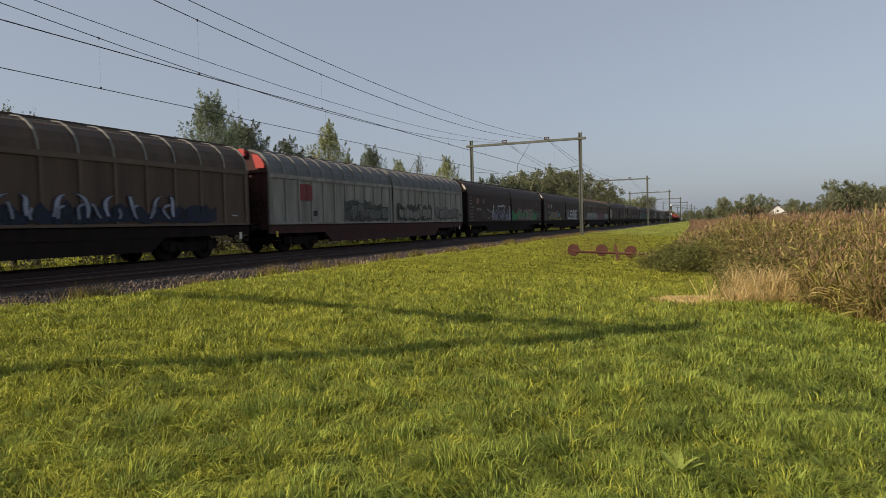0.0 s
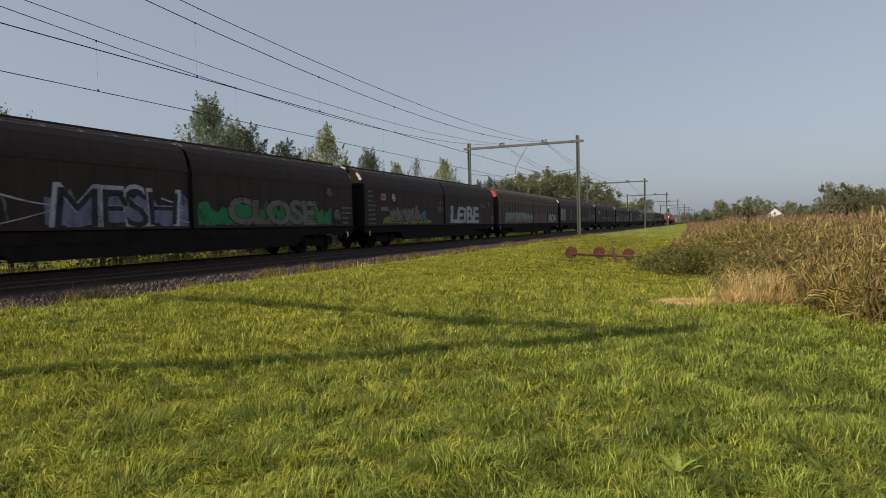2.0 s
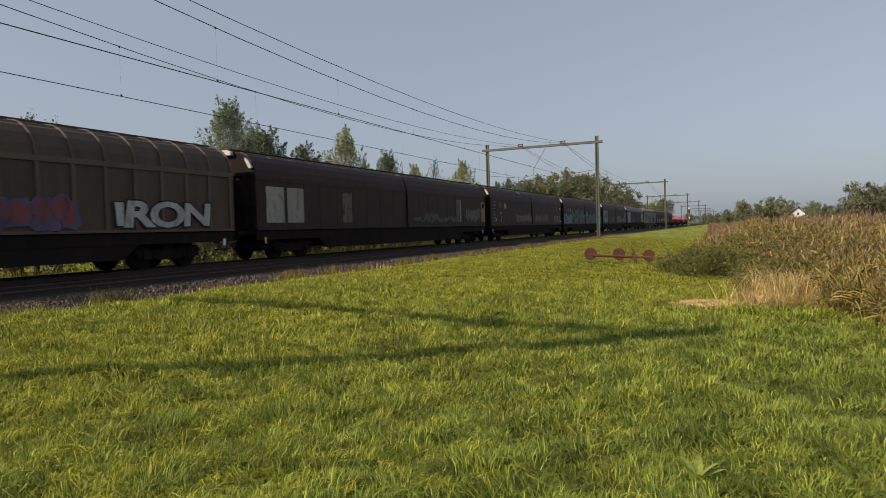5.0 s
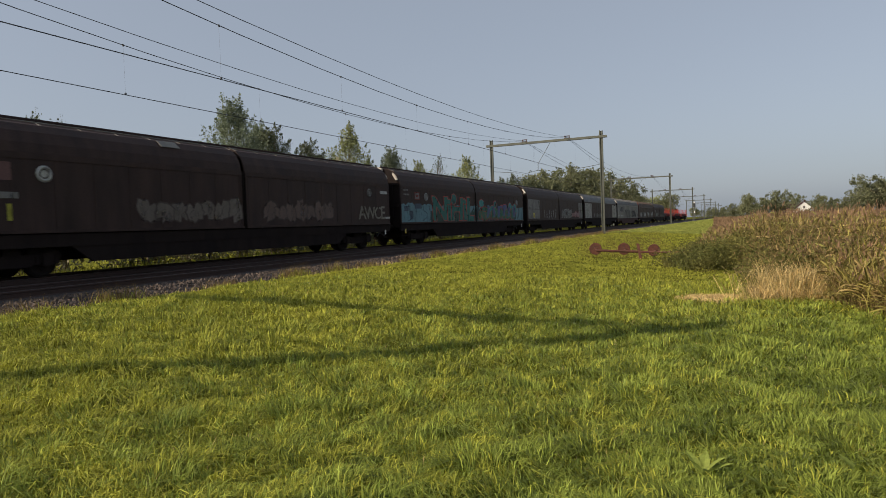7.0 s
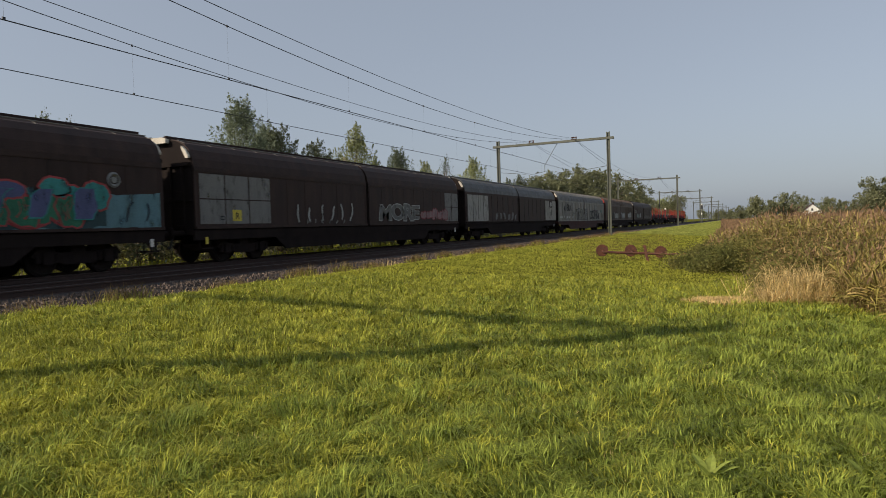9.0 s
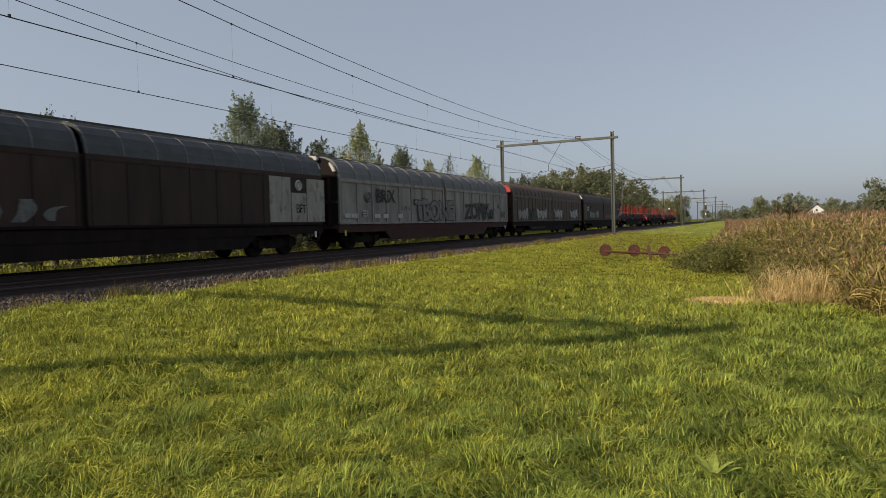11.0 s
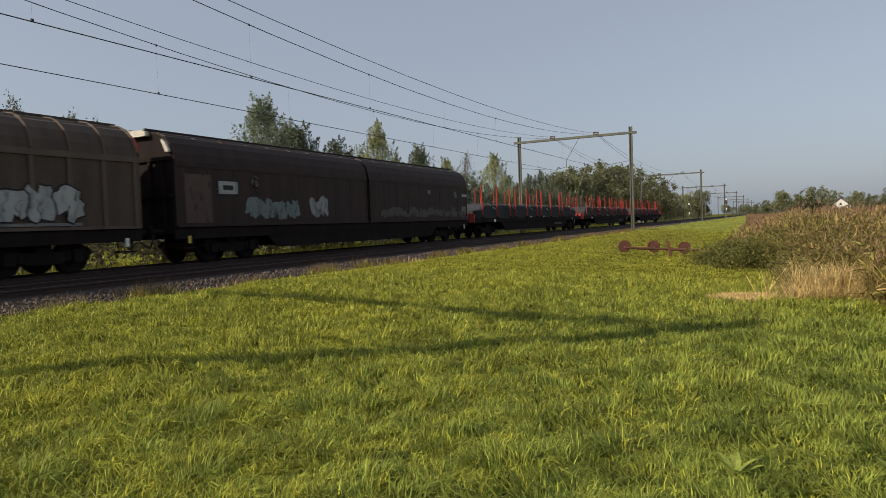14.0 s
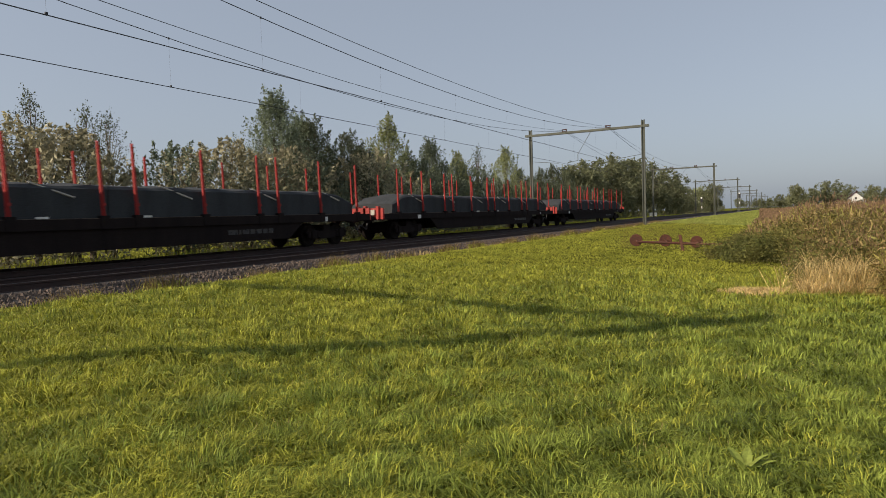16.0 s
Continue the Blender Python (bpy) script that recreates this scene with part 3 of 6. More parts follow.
def running_gear(root, L, inset=3.3):
    for y in (inset, L - inset):
        b = new("bogie", BOGIE_ME)
        b.parent = root
        b.location = (0, y, 0)
        for d in (-0.9, 0.9):
            w = new("wheelset", WHEEL_ME)
            w.parent = b
            w.location = (0, d, 0.46)
            WHEELS.append((w, d))
    for y0, y1, s in ((0.62, 0.06, -1), (L - 0.62, L - 0.06, 1)):
        for x in (-0.875, 0.875):
            bm = bmesh.new()
            rod(bm, (x, y0, 1.05), (x, y1, 1.05), 0.09, 8)
            rod(bm, (x, y1, 1.05), (x, y1 + 0.045 * s, 1.05), 0.22, 12)
            part("buffer", bm, M_FRAME, root)
        bm = bmesh.new()
        rod(bm, (0, y0, 1.02), (0, y1 + 0.05 * s, 0.90), 0.06, 6)
        torus(bm, (0, y1, 0.85), (1, 0, 0), 0.12, 0.03, 10, 5)
        part("coupling_hook", bm, M_FRAME, root)
        bm = bmesh.new()
        rod(bm, (0.45, y0, 1.0), (0.5, y0 - 0.25 * -s, 0.55), 0.03, 6)
        rod(bm, (0.5, y0 - 0.25 * -s, 0.55), (0.45, y1, 0.75), 0.03, 6)
        part("brake_hose", bm, M_BLACK, root)


def wagon_box(L, side, roof, rib, end, frame_mat, ribbed, label, windows=False, split=None, roof_rib=None):
    root = tagged(new("covered_wagon"), label, "freight wagon", "covered wagons of the train")
    y0, y1 = 0.62, L - 0.62
    mid = L / 2
    bm = bmesh.new()
    box(bm, -1.29, 1.29, y0, y1, 0.98, 1.16)
    part("floor_frame", bm, frame_mat, root)
    for s in (-1, 1):
        x0, x1 = sorted((s * 1.29, s * 1.40))
        bm = bmesh.new()
        box(bm, x0, x1, y0, y1, 0.80, 1.14)
        part("solebar", bm, frame_mat, root)
        bm = bmesh.new()
        a, b = sorted((s * 1.30, s * 1.375))
        v = [(y0 + 4.1, 0.80), (y0 + 4.7, 0.36), (y1 - 4.7, 0.36), (y1 - 4.1, 0.80)]
        p = [bm.verts.new((a, q, z)) for q, z in v]
        q2 = [bm.verts.new((b, q, z)) for q, z in v]
        bm.faces.new(p)
        bm.faces.new(q2[::-1])
        for i in range(4):
            j = (i + 1) % 4
            bm.faces.new((p[i], q2[i], q2[j], p[j]))
        part("truss_beam", bm, frame_mat, root)
    bm = bmesh.new()
    box(bm, -0.3, 0.3, y0 + 3, y1 - 3, 0.62, 0.98)
    part("centre_sill", bm, frame_mat, root)
    for k in range(5):
        y = y0 + 6.6 + k * (y1 - y0 - 13.2) / 4
        bm = bmesh.new()
        box(bm, -1.0, 1.0, y - 0.08, y + 0.08, 0.6, 0.97)
        part("crossbar", bm, frame_mat, root)
    bm = bmesh.new()
    box(bm, 0.5, 0.95, mid - 1.4, mid - 0.6, 0.58, 0.95)
    part("brake_box", bm, frame_mat, root)
    bm = bmesh.new()
    rod(bm, (0.7, mid + 0.5, 0.74), (0.7, mid + 1.7, 0.74), 0.19, 10)
    part("air_tank", bm, frame_mat, root)
    running_gear(root, L)
    for y, d in ((y0, -1), (y1, 1)):
        bm = bmesh.new()
        prof = [(x * 0.97, z - 0.03) for x, z in ROOF]
        prof = [(-1.36, 1.16), (1.36, 1.16)] + prof + [(-x, z) for x, z in prof[::-1]]
        a, b = sorted((y, y - d * 0.10))
        prism(bm, prof, a, b)
        # red ends: wall painted dark for shade, cap and shoulders bright as if lit
        wall = part("end_wall", bm, M_REDFRAME if end == M_REDEND else M_FRAME, root)
        for x in (-0.95, -0.4, 0.4, 0.95):
            p, q = sorted((y, y + d * 0.07))
            bm = bmesh.new()
            box(bm, x - 0.05, x + 0.05, p, q, 1.16, 3.25)
            part("end_post", bm, frame_mat, wall)
        p, q = sorted((y, y + d * 0.09))
        for z in (2.1, 3.25):
            bm = bmesh.new()
            box(bm, -1.33, 1.33, p, q, z, z + 0.11)
            part("end_rail", bm, frame_mat, wall)
        for s in (-1, 1):
            bm = bmesh.new()
            pr = [(s * 1.20, 3.50), (s * 1.31, 3.50), (s * 1.32, 3.55), (s * 1.19, 3.78), (s * 1.04, 3.91), (s * 1.02, 3.84)]
            if end == M_REDEND:
                pr = [(s * 0.92, 3.42), (s * 1.30, 3.42), (s * 1.32, 3.55), (s * 1.19, 3.78), (s * 0.98, 3.96), (s * 0.74, 4.0)]
            prism(bm, pr if s == 1 else pr[::-1], p, q)
            part("shoulder_plate", bm, end, wall)
        bm = bmesh.new()
        p, q = sorted((y, y + d * 0.16))
        red = end == M_REDEND
        prof = [(0.42, 4.18), (0.25, 4.24), (-0.25, 4.24), (-0.42, 4.18)]
        low = [(-0.42, 3.94 if red else 4.04), (0.42, 3.94 if red else 4.04)]
        prism(bm, prof + low, p, q)
        part("end_cap", bm, end, root)
        bm = bmesh.new()
        for x in (0.7, 1.15):
            rod(bm, (x, y + d * 0.16, 1.2), (x, y + d * 0.16, 2.6), 0.018, 5)
        for k in range(5):
            rod(bm, (0.7, y + d * 0.16, 1.3 + k * 0.28), (1.15, y + d * 0.16, 1.3 + k * 0.28), 0.014, 5)
        part("ladder", bm, M_FRAME, root)
    doors = []
    cuts = [y0 + 0.03, mid - 0.09, mid + 0.09, y1 - 0.03]
    rp = ROOF[:]
    for s in (1, -1):
        for a, b in ((cuts[0], cuts[1]), (cuts[2], cuts[3])):
            bm = bmesh.new()
            x0, x1 = sorted((s * 1.36, s * HALF))
            box(bm, x0, x1, a, b, 1.17, 3.2)
            door = part("sliding_wall", bm, side, root)
            n = ribbed or 9
            rw = 0.06 if ribbed else 0.015
            out = 0.045 if ribbed else 0.008
            p, q = sorted((s * HALF, s * (HALF + out)))
            bm = bmesh.new()
            box(bm, p, q, -rw, rw, 1.255, 3.055)
            first = part("rib", bm, rib, door)
            first.location.y = a + 0.14
            for k in range(1, n + 1):
                one = first.copy()
                scene.collection.objects.link(one)
                one.location.y = a + 0.14 + (b - a - 0.28) * k / n
            for z0, z1, o, m in ((1.17, 1.25, 0.05, rib), (3.06, 3.22, 0.05 if ribbed else 0.02, rib if ribbed else side)):
                p, q = sorted((s * HALF, s * (HALF + o)))
                bm = bmesh.new()
                box(bm, p, q, a, b, z0, z1)
                part("wall_rail", bm, m, door)
            for dy in (a + 0.03, b - 0.03):
                p, q = sorted((s * HALF, s * (HALF + (0.043 if ribbed else 0.007))))
                bm = bmesh.new()
                box(bm, p, q, dy - 0.04, dy + 0.04, 1.252, 3.058)
                part("wall_stile", bm, side, door)
            if s == 1:
                doors.append(door)
            bm = bmesh.new()
            loop = [(s * x, z) for x, z in rp] + [(s * (x - 0.05), z - 0.05) for x, z in rp[::-1]]
            prism(bm, loop if s == 1 else loop[::-1], a, b)
            for k in range(n + 1):
                y = a + 0.06 + (b - a - 0.12) * k / n
                o = 0.04 if ribbed else 0.012
                w = 0.03 if ribbed else 0.011
                pts = rp if ribbed or windows else rp[3:5]
                arc = [(s * (x + o * 0.8), z + o) for x, z in pts] + [(s * (x - 0.02), z - 0.02) for x, z in pts[::-1]]
                prism(bm, arc if s == 1 else arc[::-1], y - w, y + w, 1)
            part("roof_shell", bm, (roof, roof_rib or rib), root)
            bm = bmesh.new()
            rod(bm, (s * 0.80, a, 4.12), (s * 0.80, b, 4.12), 0.016, 5)
            part("roof_rail", bm, M_LIP, root)
    bm = bmesh.new()
    box(bm, -0.36, 0.36, y0 - 0.1, y1 + 0.1, 4.185, 4.25)
    for x in (-0.34, 0.34):
        box(bm, x - 0.025, x + 0.025, y0 - 0.1, y1 + 0.1, 4.25, 4.29)
    part("roof_ridge", bm, roof, root)
    for s in (1, -1):
        bm = bmesh.new()
        x0, x1 = sorted((s * 1.34, s * 1.40))
        box(bm, x0, x1, mid - 0.085, mid + 0.085, 1.17, 3.2)
        for dy in (-0.06, 0.06):
            rod(bm, (s * (HALF + 0.03), mid + dy, 1.2), (s * (HALF + 0.03), mid + dy, 3.15), 0.02, 6)
        part("centre_post", bm, frame_mat, root)
    for y in (y0 + 0.5, y1 - 0.5):
        bm = bmesh.new()
        box(bm, 1.40, 1.415, y - 0.06, y + 0.06, 0.66, 0.90)
        part("yellow_plate" if y < mid else "white_plate", bm, M_YELLOW if y < mid else M_WHITE, root)
        bm = bmesh.new()
        box(bm, 1.15, 1.42, y - 0.25, y + 0.25, 0.50, 0.54)
        rod(bm, (1.3, y - 0.22, 0.52), (1.3, y - 0.22, 0.92), 0.02, 5)
        rod(bm, (1.3, y + 0.22, 0.52), (1.3, y + 0.22, 0.92), 0.02, 5)
        part("step", bm, M_FRAME, root)
    WAGONS.append((root, L))
    if not ribbed:
        FLAT_SIDED.extend([root, *doors])
    return root, doors


def wagon_flat(L, label, seed):
    root = tagged(new("stake_wagon"), label, "flat wagon", "stake wagons of the train")
    r = random.Random(seed)
    y0, y1 = 0.62, L - 0.62
    bm = bmesh.new()
    box(bm, -1.38, 1.38, y0, y1, 1.12, 1.24)
    for s in (-1, 1):
        a, b = sorted((s * 1.24, s * 1.40))
        box(bm, a, b, y0, y1, 0.98, 1.26)
        v = [(y0 + 4.5, 0.98), (y0 + 5.3, 0.40), (y1 - 5.3, 0.40), (y1 - 4.5, 0.98)]
        a, b = s * 1.26, s * 1.32
        p = [bm.verts.new((min(a, b), q, z)) for q, z in v]
        q2 = [bm.verts.new((max(a, b), q, z)) for q, z in v]
        bm.faces.new(p)
        bm.faces.new(q2[::-1])
        for i in range(4):
            j = (i + 1) % 4
            bm.faces.new((p[i], q2[i], q2[j], p[j]))
    for k in range(8):
        y = y0 + 6.6 + k * (y1 - y0 - 13.2) / 7
        box(bm, -1.2, 1.2, y - 0.06, y + 0.06, 0.5, 1.12)
    part("underframe", bm, M_FRAME, root)
    running_gear(root, L)
    step = (y1 - y0 - 1.8) / 25
    bm = bmesh.new()
    box(bm, -1.34, 1.34, -0.42, 0.42, 1.24, 1.275)
    plank = part("deck_plank", bm, M_BARK, root, "dark wooden deck plank")
    plank.location.y = y0 + 0.9
    for k in range(1, 26):
        one = plank.copy()
        scene.collection.objects.link(one)
        one.location.y = y0 + 0.9 + k * step
    for share in (0.425, 0.54):
        bm = bmesh.new()
        box(bm, 1.36, 1.41, L * share - 0.16, L * share + 0.16, 1.27, 1.33)
        part("white_plate", bm, M_WHITE, root)
    bm = bmesh.new()
    yy = L * 0.66
    for w in (0.42, 0.1, 0.3, 0.22, 0.26, 0.22, 0.24):
        box(bm, 1.318, 1.326, yy, yy + w, 0.64, 0.80)
        yy += w + 0.07
    tagged(part("data_lettering", bm, spray(0.075, 0.07, 0.066), root), kind="stuff")
    for i, share in enumerate((0.075, 0.169, 0.263, 0.302, 0.396, 0.490, 0.530, 0.624, 0.718, 0.756, 0.849, 0.943)):
        y = L * share
        for s in (-1, 1):
            bm = bmesh.new()
            x = s * 1.33
            lean = r.uniform(-0.03, 0.03)
            for d in (-0.032, 0.032):
                v = [(x - 0.035, y + d - 0.014, 1.1), (x + 0.035, y + d - 0.014, 1.1), (x + 0.035, y + d + 0.014, 1.1), (x - 0.035, y + d + 0.014, 1.1)]
                lo = [bm.verts.new(p) for p in v]
                hi = [bm.verts.new((x + (p[0] - x) * 0.7 + lean, p[1] + (y - p[1]) * 0.35 - 0.07, 3.36 + r.uniform(-0.03, 0.03))) for p in v]
                for a in range(4):
                    b = (a + 1) % 4
                    bm.faces.new((lo[a], lo[b], hi[b], hi[a]))
                bm.faces.new(hi)
            box(bm, x - 0.045, x + 0.045, y - 0.05, y + 0.05, 1.6, 1.68)
            part("stake", bm, M_STAKE, root, "red painted steel stake")
            bm = bmesh.new()
            box(bm, x - 0.08, x + 0.09, y - 0.13, y + 0.13, 0.98, 1.34)
            part("stake_pocket", bm, M_FRAME, root)
    # load under dark sheets
    for a, b in ((y0 + 1.0, (y0 + y1) / 2 - 0.012), ((y0 + y1) / 2 + 0.012, y1 - 1.0)):
        bm = bmesh.new()
        rows = []
        for k in range(25):
            t = k / 24
            e = min(1.0, 0.5 + min(t, 1 - t) * 5.0) if (a < y0 + 2 and t < 0.5) or (a > y0 + 2 and t > 0.5) else 1.0
            sag = 0.022 * math.sin(k * 1.7) + 0.015 * math.sin(k * 4.1 + a)
            prof = [(-1.15, 1.28), (-1.19, 1.28 + 0.78 * e), (-1.08, 1.28 + (0.87 + sag) * e), (0.0, 1.28 + (0.98 + sag) * e), (1.08, 1.28 + (0.87 + sag) * e), (1.19 + 0.012 * math.sin(k * 2.3), 1.28 + 0.78 * e), (1.15, 1.28)]
            rows.append([bm.verts.new((p, a + (b - a) * t, q)) for p, q in prof])
        for p, q in zip(rows, rows[1:]):
            for k in range(7):
                j = (k + 1) % 7
                bm.faces.new((p[k], p[j], q[j], q[k]))
        bm.faces.new(rows[0][::-1])
        bm.faces.new(rows[-1])
        bmesh.ops.recalc_face_normals(bm, faces=bm.faces[:])
        part("load", bm, M_SHEET, root, "load wrapped in dark grey sheet")
        for k in range(3):
            y = a + (k + 0.6) * (b - a) / 3
            bm = bmesh.new()
            rod(bm, (1.10, y - 0.55, 2.21), (1.225, y + 0.55, 1.83), 0.026, 5)
            part("lashing_bar", bm, M_WHITEEND, root, "pale lashing bar")
    for y, d in ((y0, -1), (y1, 1)):
        p, q = sorted((y, y + d * 0.12))
        bm = bmesh.new()
        box(bm, -1.36, 1.36, p, q, 1.0, 1.52)
        for x in (-1.1, 0, 1.1):
            a, b = sorted((y, y + d * 0.2))
            box(bm, x - 0.06, x + 0.06, a, b, 1.0, 1.6)
        part("end_board", bm, M_REDEND, root, "red end board with pale plates")
        bm = bmesh.new()
        a, b = sorted((y + d * 0.13, y + d * 0.21))
        box(bm, 0.15, 0.95, a, b, 1.2, 1.45)
        part("number_board", bm, M_WHITEEND, root)
        bm = bmesh.new()
        box(bm, 1.402, 1.412, y - d * 3.2 - 0.14, y - d * 3.2 + 0.14, 0.99, 1.17)
        part("white_plate", bm, M_WHITE, root)
    WAGONS.append((root, L))
    return root


def word_list():
    out = []
    for key, text in (("mesh", "MESH"), ("close", "CLOSE"), ("leibe", "LEiBE"), ("iron", "IRON"), ("tbone", "TBONE"), ("zonke", "ZONKe"), ("nihil", "NiHiL"), ("more", "MORE")):
        bold = 0.0 if key == "mesh" else 1.0
        out += [(key, text, 1.0, 0.05 * bold), (key + "_o", text, 1.0, 0.085 * bold)]
    for key, text in (("hing", "HinG"), ("sfc", "SFC"), ("bft", "BFT"), ("brix", "BRiX"), ("awce", "AWCE"), ("r", "R"), ("tri", "tri")):
        out.append((key, text, 1.0, 0.012))
    return out


words(*word_list())
WHITE, PALE, INK = spray(0.50, 0.50, 0.48), spray(0.19, 0.185, 0.175), spray(0.025, 0.025, 0.03)


def lengths(k):
    return (GAPS[k + 1] - GAPS[k]) * UNIT


def stencils(parent, y, n=5, z=2.9, col=None):
    """Small painted data blocks near a wagon end, as plain bars."""
    r = random.Random(int(y * 100) + n)
    bm = bmesh.new()
    for i in range(n):
        zz = z - i * 0.24
        w = r.uniform(0.35, 0.8)
        yy = y
        while yy < y + w:
            d = r.uniform(0.06, 0.2)
            box(bm, HALF + 0.044, HALF + 0.047, yy, yy + d, zz, zz + 0.09)
            yy += d + 0.05
    return tagged(part("data_lettering", bm, col or PALE, parent), kind="stuff")


def sign(parent, y, z, h, w, mat, rim=None, lift=0.0):
    bm = bmesh.new()
    box(bm, HALF + 0.044 + lift, HALF + 0.05 + lift, y, y + w, z, z + h)
    if rim:
        t = 0.05
        for a, b, c, d in ((0, w, 0, t), (0, w, h - t, h), (0, t, t, h - t), (w - t, w, t, h - t)):
            box(bm, HALF + 0.05 + lift, HALF + 0.054 + lift, y + a, y + b, z + c, z + d, 1)
        box(bm, HALF + 0.05 + lift, HALF + 0.054 + lift, y + w * 0.25, y + w * 0.72, z + h * 0.35, z + h * 0.65, 1)
    return part("sign", bm, (mat, rim) if rim else mat, parent)


def both(d, L, y0, y1, *args, fn=patch, **kw):
    """A field that runs over both sliding walls, cut at the middle."""
    m = L / 2
    fn(y0, m - 0.1, *args, d[0], **kw)
    fn(m + 0.1, y1, *args, d[1], **kw)


def train():
    # ribbed brown wagon, blue-white letters
    L = lengths(0)
    r, d = wagon_box(L, M_BROWN, M_BROWN, M_BROWNLIP, M_REDEND, M_FRAME, 9, "brown ribbed sliding-wall wagon with blue-white graffiti", roof_rib=M_LIP)
    patch(12.2, 20.6, 1.27, 1.72, spray(0.016, 0.022, 0.045), d[1], ragged=0.22, seed=3, x=HALF + 0.048)
    strokes(11, 12.4, 19.0, 1.42, 2.25, 8, spray(0.33, 0.35, 0.43), d[1], x=HALF + 0.054, edge=spray(0.03, 0.045, 0.10), thick=0.10)
    strokes(12, 12.2, 18.6, 1.38, 1.9, 10, spray(0.24, 0.26, 0.34), d[1], x=HALF + 0.08, thick=0.07)
    sign(d[1], 21.4, 1.5, 0.05, 0.3, WHITE)
    # grey wagon
    L = lengths(1)
    r, d = wagon_box(L, M_GREY, M_GREYROOF, M_GREY, M_REDEND, M_REDFRAME, 11, "light grey ribbed sliding-wall wagon with dark graffiti and a red sill", roof_rib=M_LIP)
    patch(2.7, 3.65, 2.2, 2.88, spray(0.22, 0.042, 0.05), d[0], ragged=0.05, seed=44)
    sign(d[0], 3.7, 1.52, 0.24, 0.3, INK)
    patch(6.4, 10.9, 1.28, 2.15, spray(0.07, 0.075, 0.065), d[0], ragged=0.22, seed=5, x=HALF + 0.05)
    strokes(21, 6.9, 10.8, 1.38, 2.1, 4, spray(0.14, 0.14, 0.125), d[0], x=HALF + 0.056, thick=0.2, edge=INK)
    patch(12.1, 16.9, 1.3, 2.15, spray(0.05, 0.048, 0.043), d[1], ragged=0.22, seed=6, x=HALF + 0.05)
    strokes(22, 12.3, 16.7, 1.35, 2.1, 4, spray(0.24, 0.225, 0.20), d[1], x=HALF + 0.056, thick=0.28, edge=spray(0.04, 0.038, 0.035))
    strokes(23, 17.4, 21.6, 1.38, 2.0, 5, spray(0.2, 0.19, 0.175), d[1], x=HALF + 0.056, thick=0.2, edge=spray(0.03, 0.03, 0.03))
    sign(d[1], 21.9, 1.55, 0.16, 0.22, INK)
    # dark wagon, violet and green letters
    L = lengths(2)
    r, d = wagon_box(L, M_DARK, M_DARK, M_DARK, M_WHITEEND, M_FRAME, 0, "sooty dark brown sliding-wall wagon with violet and green graffiti", roof_rib=M_LIP)
    stencils(d[0], 1.0, 8)
    sign(d[0], 2.5, 2.5, 0.42, 0.55, spray(0.22, 0.11, 0.10))
    sign(d[0], 2.5, 2.0, 0.18, 1.0, PALE)
    disc(4.1, 2.72, 0.22, PALE, d[0])
    strokes(31, 3.6, 5.4, 1.4, 2.1, 4, PALE, d[0], thick=0.05)
    patch(6.2, L / 2 - 0.15, 1.28, 2.1, spray(0.20, 0.19, 0.29), d[0], ragged=0.3, seed=9)
    for k in (0, 1):
        bm = bmesh.new()
        ribbon(bm, [(4.9, 2.12), (5.8, 1.92), (6.6, 1.8), (5.8, 1.55), (5.0, 1.36)] if k == 0 else [(10.2, 2.15), (11.2, 1.85), (10.6, 1.6), (11.4, 1.36)], 0.03, HALF + 0.058)
        part("graffiti", bm, spray(0.42, 0.42, 0.45), d[0])
    burner("mesh", 6.6, L / 2 - 0.7, 1.27, 2.35, spray(0.028, 0.028, 0.042), spray(0.46, 0.46, 0.50), d[0], x=HALF + 0.052, label="white-edged violet letters")
    patch(L / 2 + 0.3, 20.4, 1.28, 2.0, spray(0.022, 0.22, 0.075), d[1], ragged=0.28, seed=12, label="bright green spray paint")
    burner("close", 13.4, 19.0, 1.27, 2.28, spray(0.185, 0.155, 0.14), INK, d[1], x=HALF + 0.052)
    disc(20.3, 2.72, 0.2, PALE, d[1])
    disc(20.95, 1.68, 0.27, PALE, d[1], name="graffiti")
    stencils(d[1], 21.4, 4, 2.0)
    # dark wagon, white block letters
    L = lengths(3)
    r, d = wagon_box(L, M_DARK, M_DARK, M_DARK, M_WHITEEND, M_FRAME, 0, "sooty dark sliding-wall wagon with white block-letter graffiti", roof_rib=M_LIP)
    stencils(d[0], 1.0, 8)
    sign(d[0], 2.4, 2.5, 0.42, 0.62, spray(0.30, 0.28, 0.27), spray(0.30, 0.04, 0.035))
    disc(3.95, 2.7, 0.22, WHITE, d[0])
    sign(d[0], 2.4, 1.95, 0.22, 0.9, PALE)
    patch(2.6, 9.2, 1.27, 1.55, spray(0.20, 0.24, 0.03), d[0], ragged=0.2, seed=14, label="yellow-green spray paint")
    strokes(41, 3.5, 7.3, 1.35, 2.2, 5, spray(0.22, 0.18, 0.155), d[0], x=HALF + 0.054, thick=0.3, edge=INK)
    strokes(42, 7.3, 8.3, 1.4, 2.1, 2, spray(0.12, 0.26, 0.36), d[0], x=HALF + 0.056, thick=0.3)
    strokes(94, 10.2, 11.3, 2.45, 2.75, 3, PALE, d[0], thick=0.06)
    lettering("sfc", 10.3, 11.4, 2.0, 2.3, PALE, d[0])
    patch(12.0, 18.9, 1.26, 2.2, spray(0.05, 0.038, 0.06), d[1], ragged=0.1, seed=44, x=HALF + 0.046)
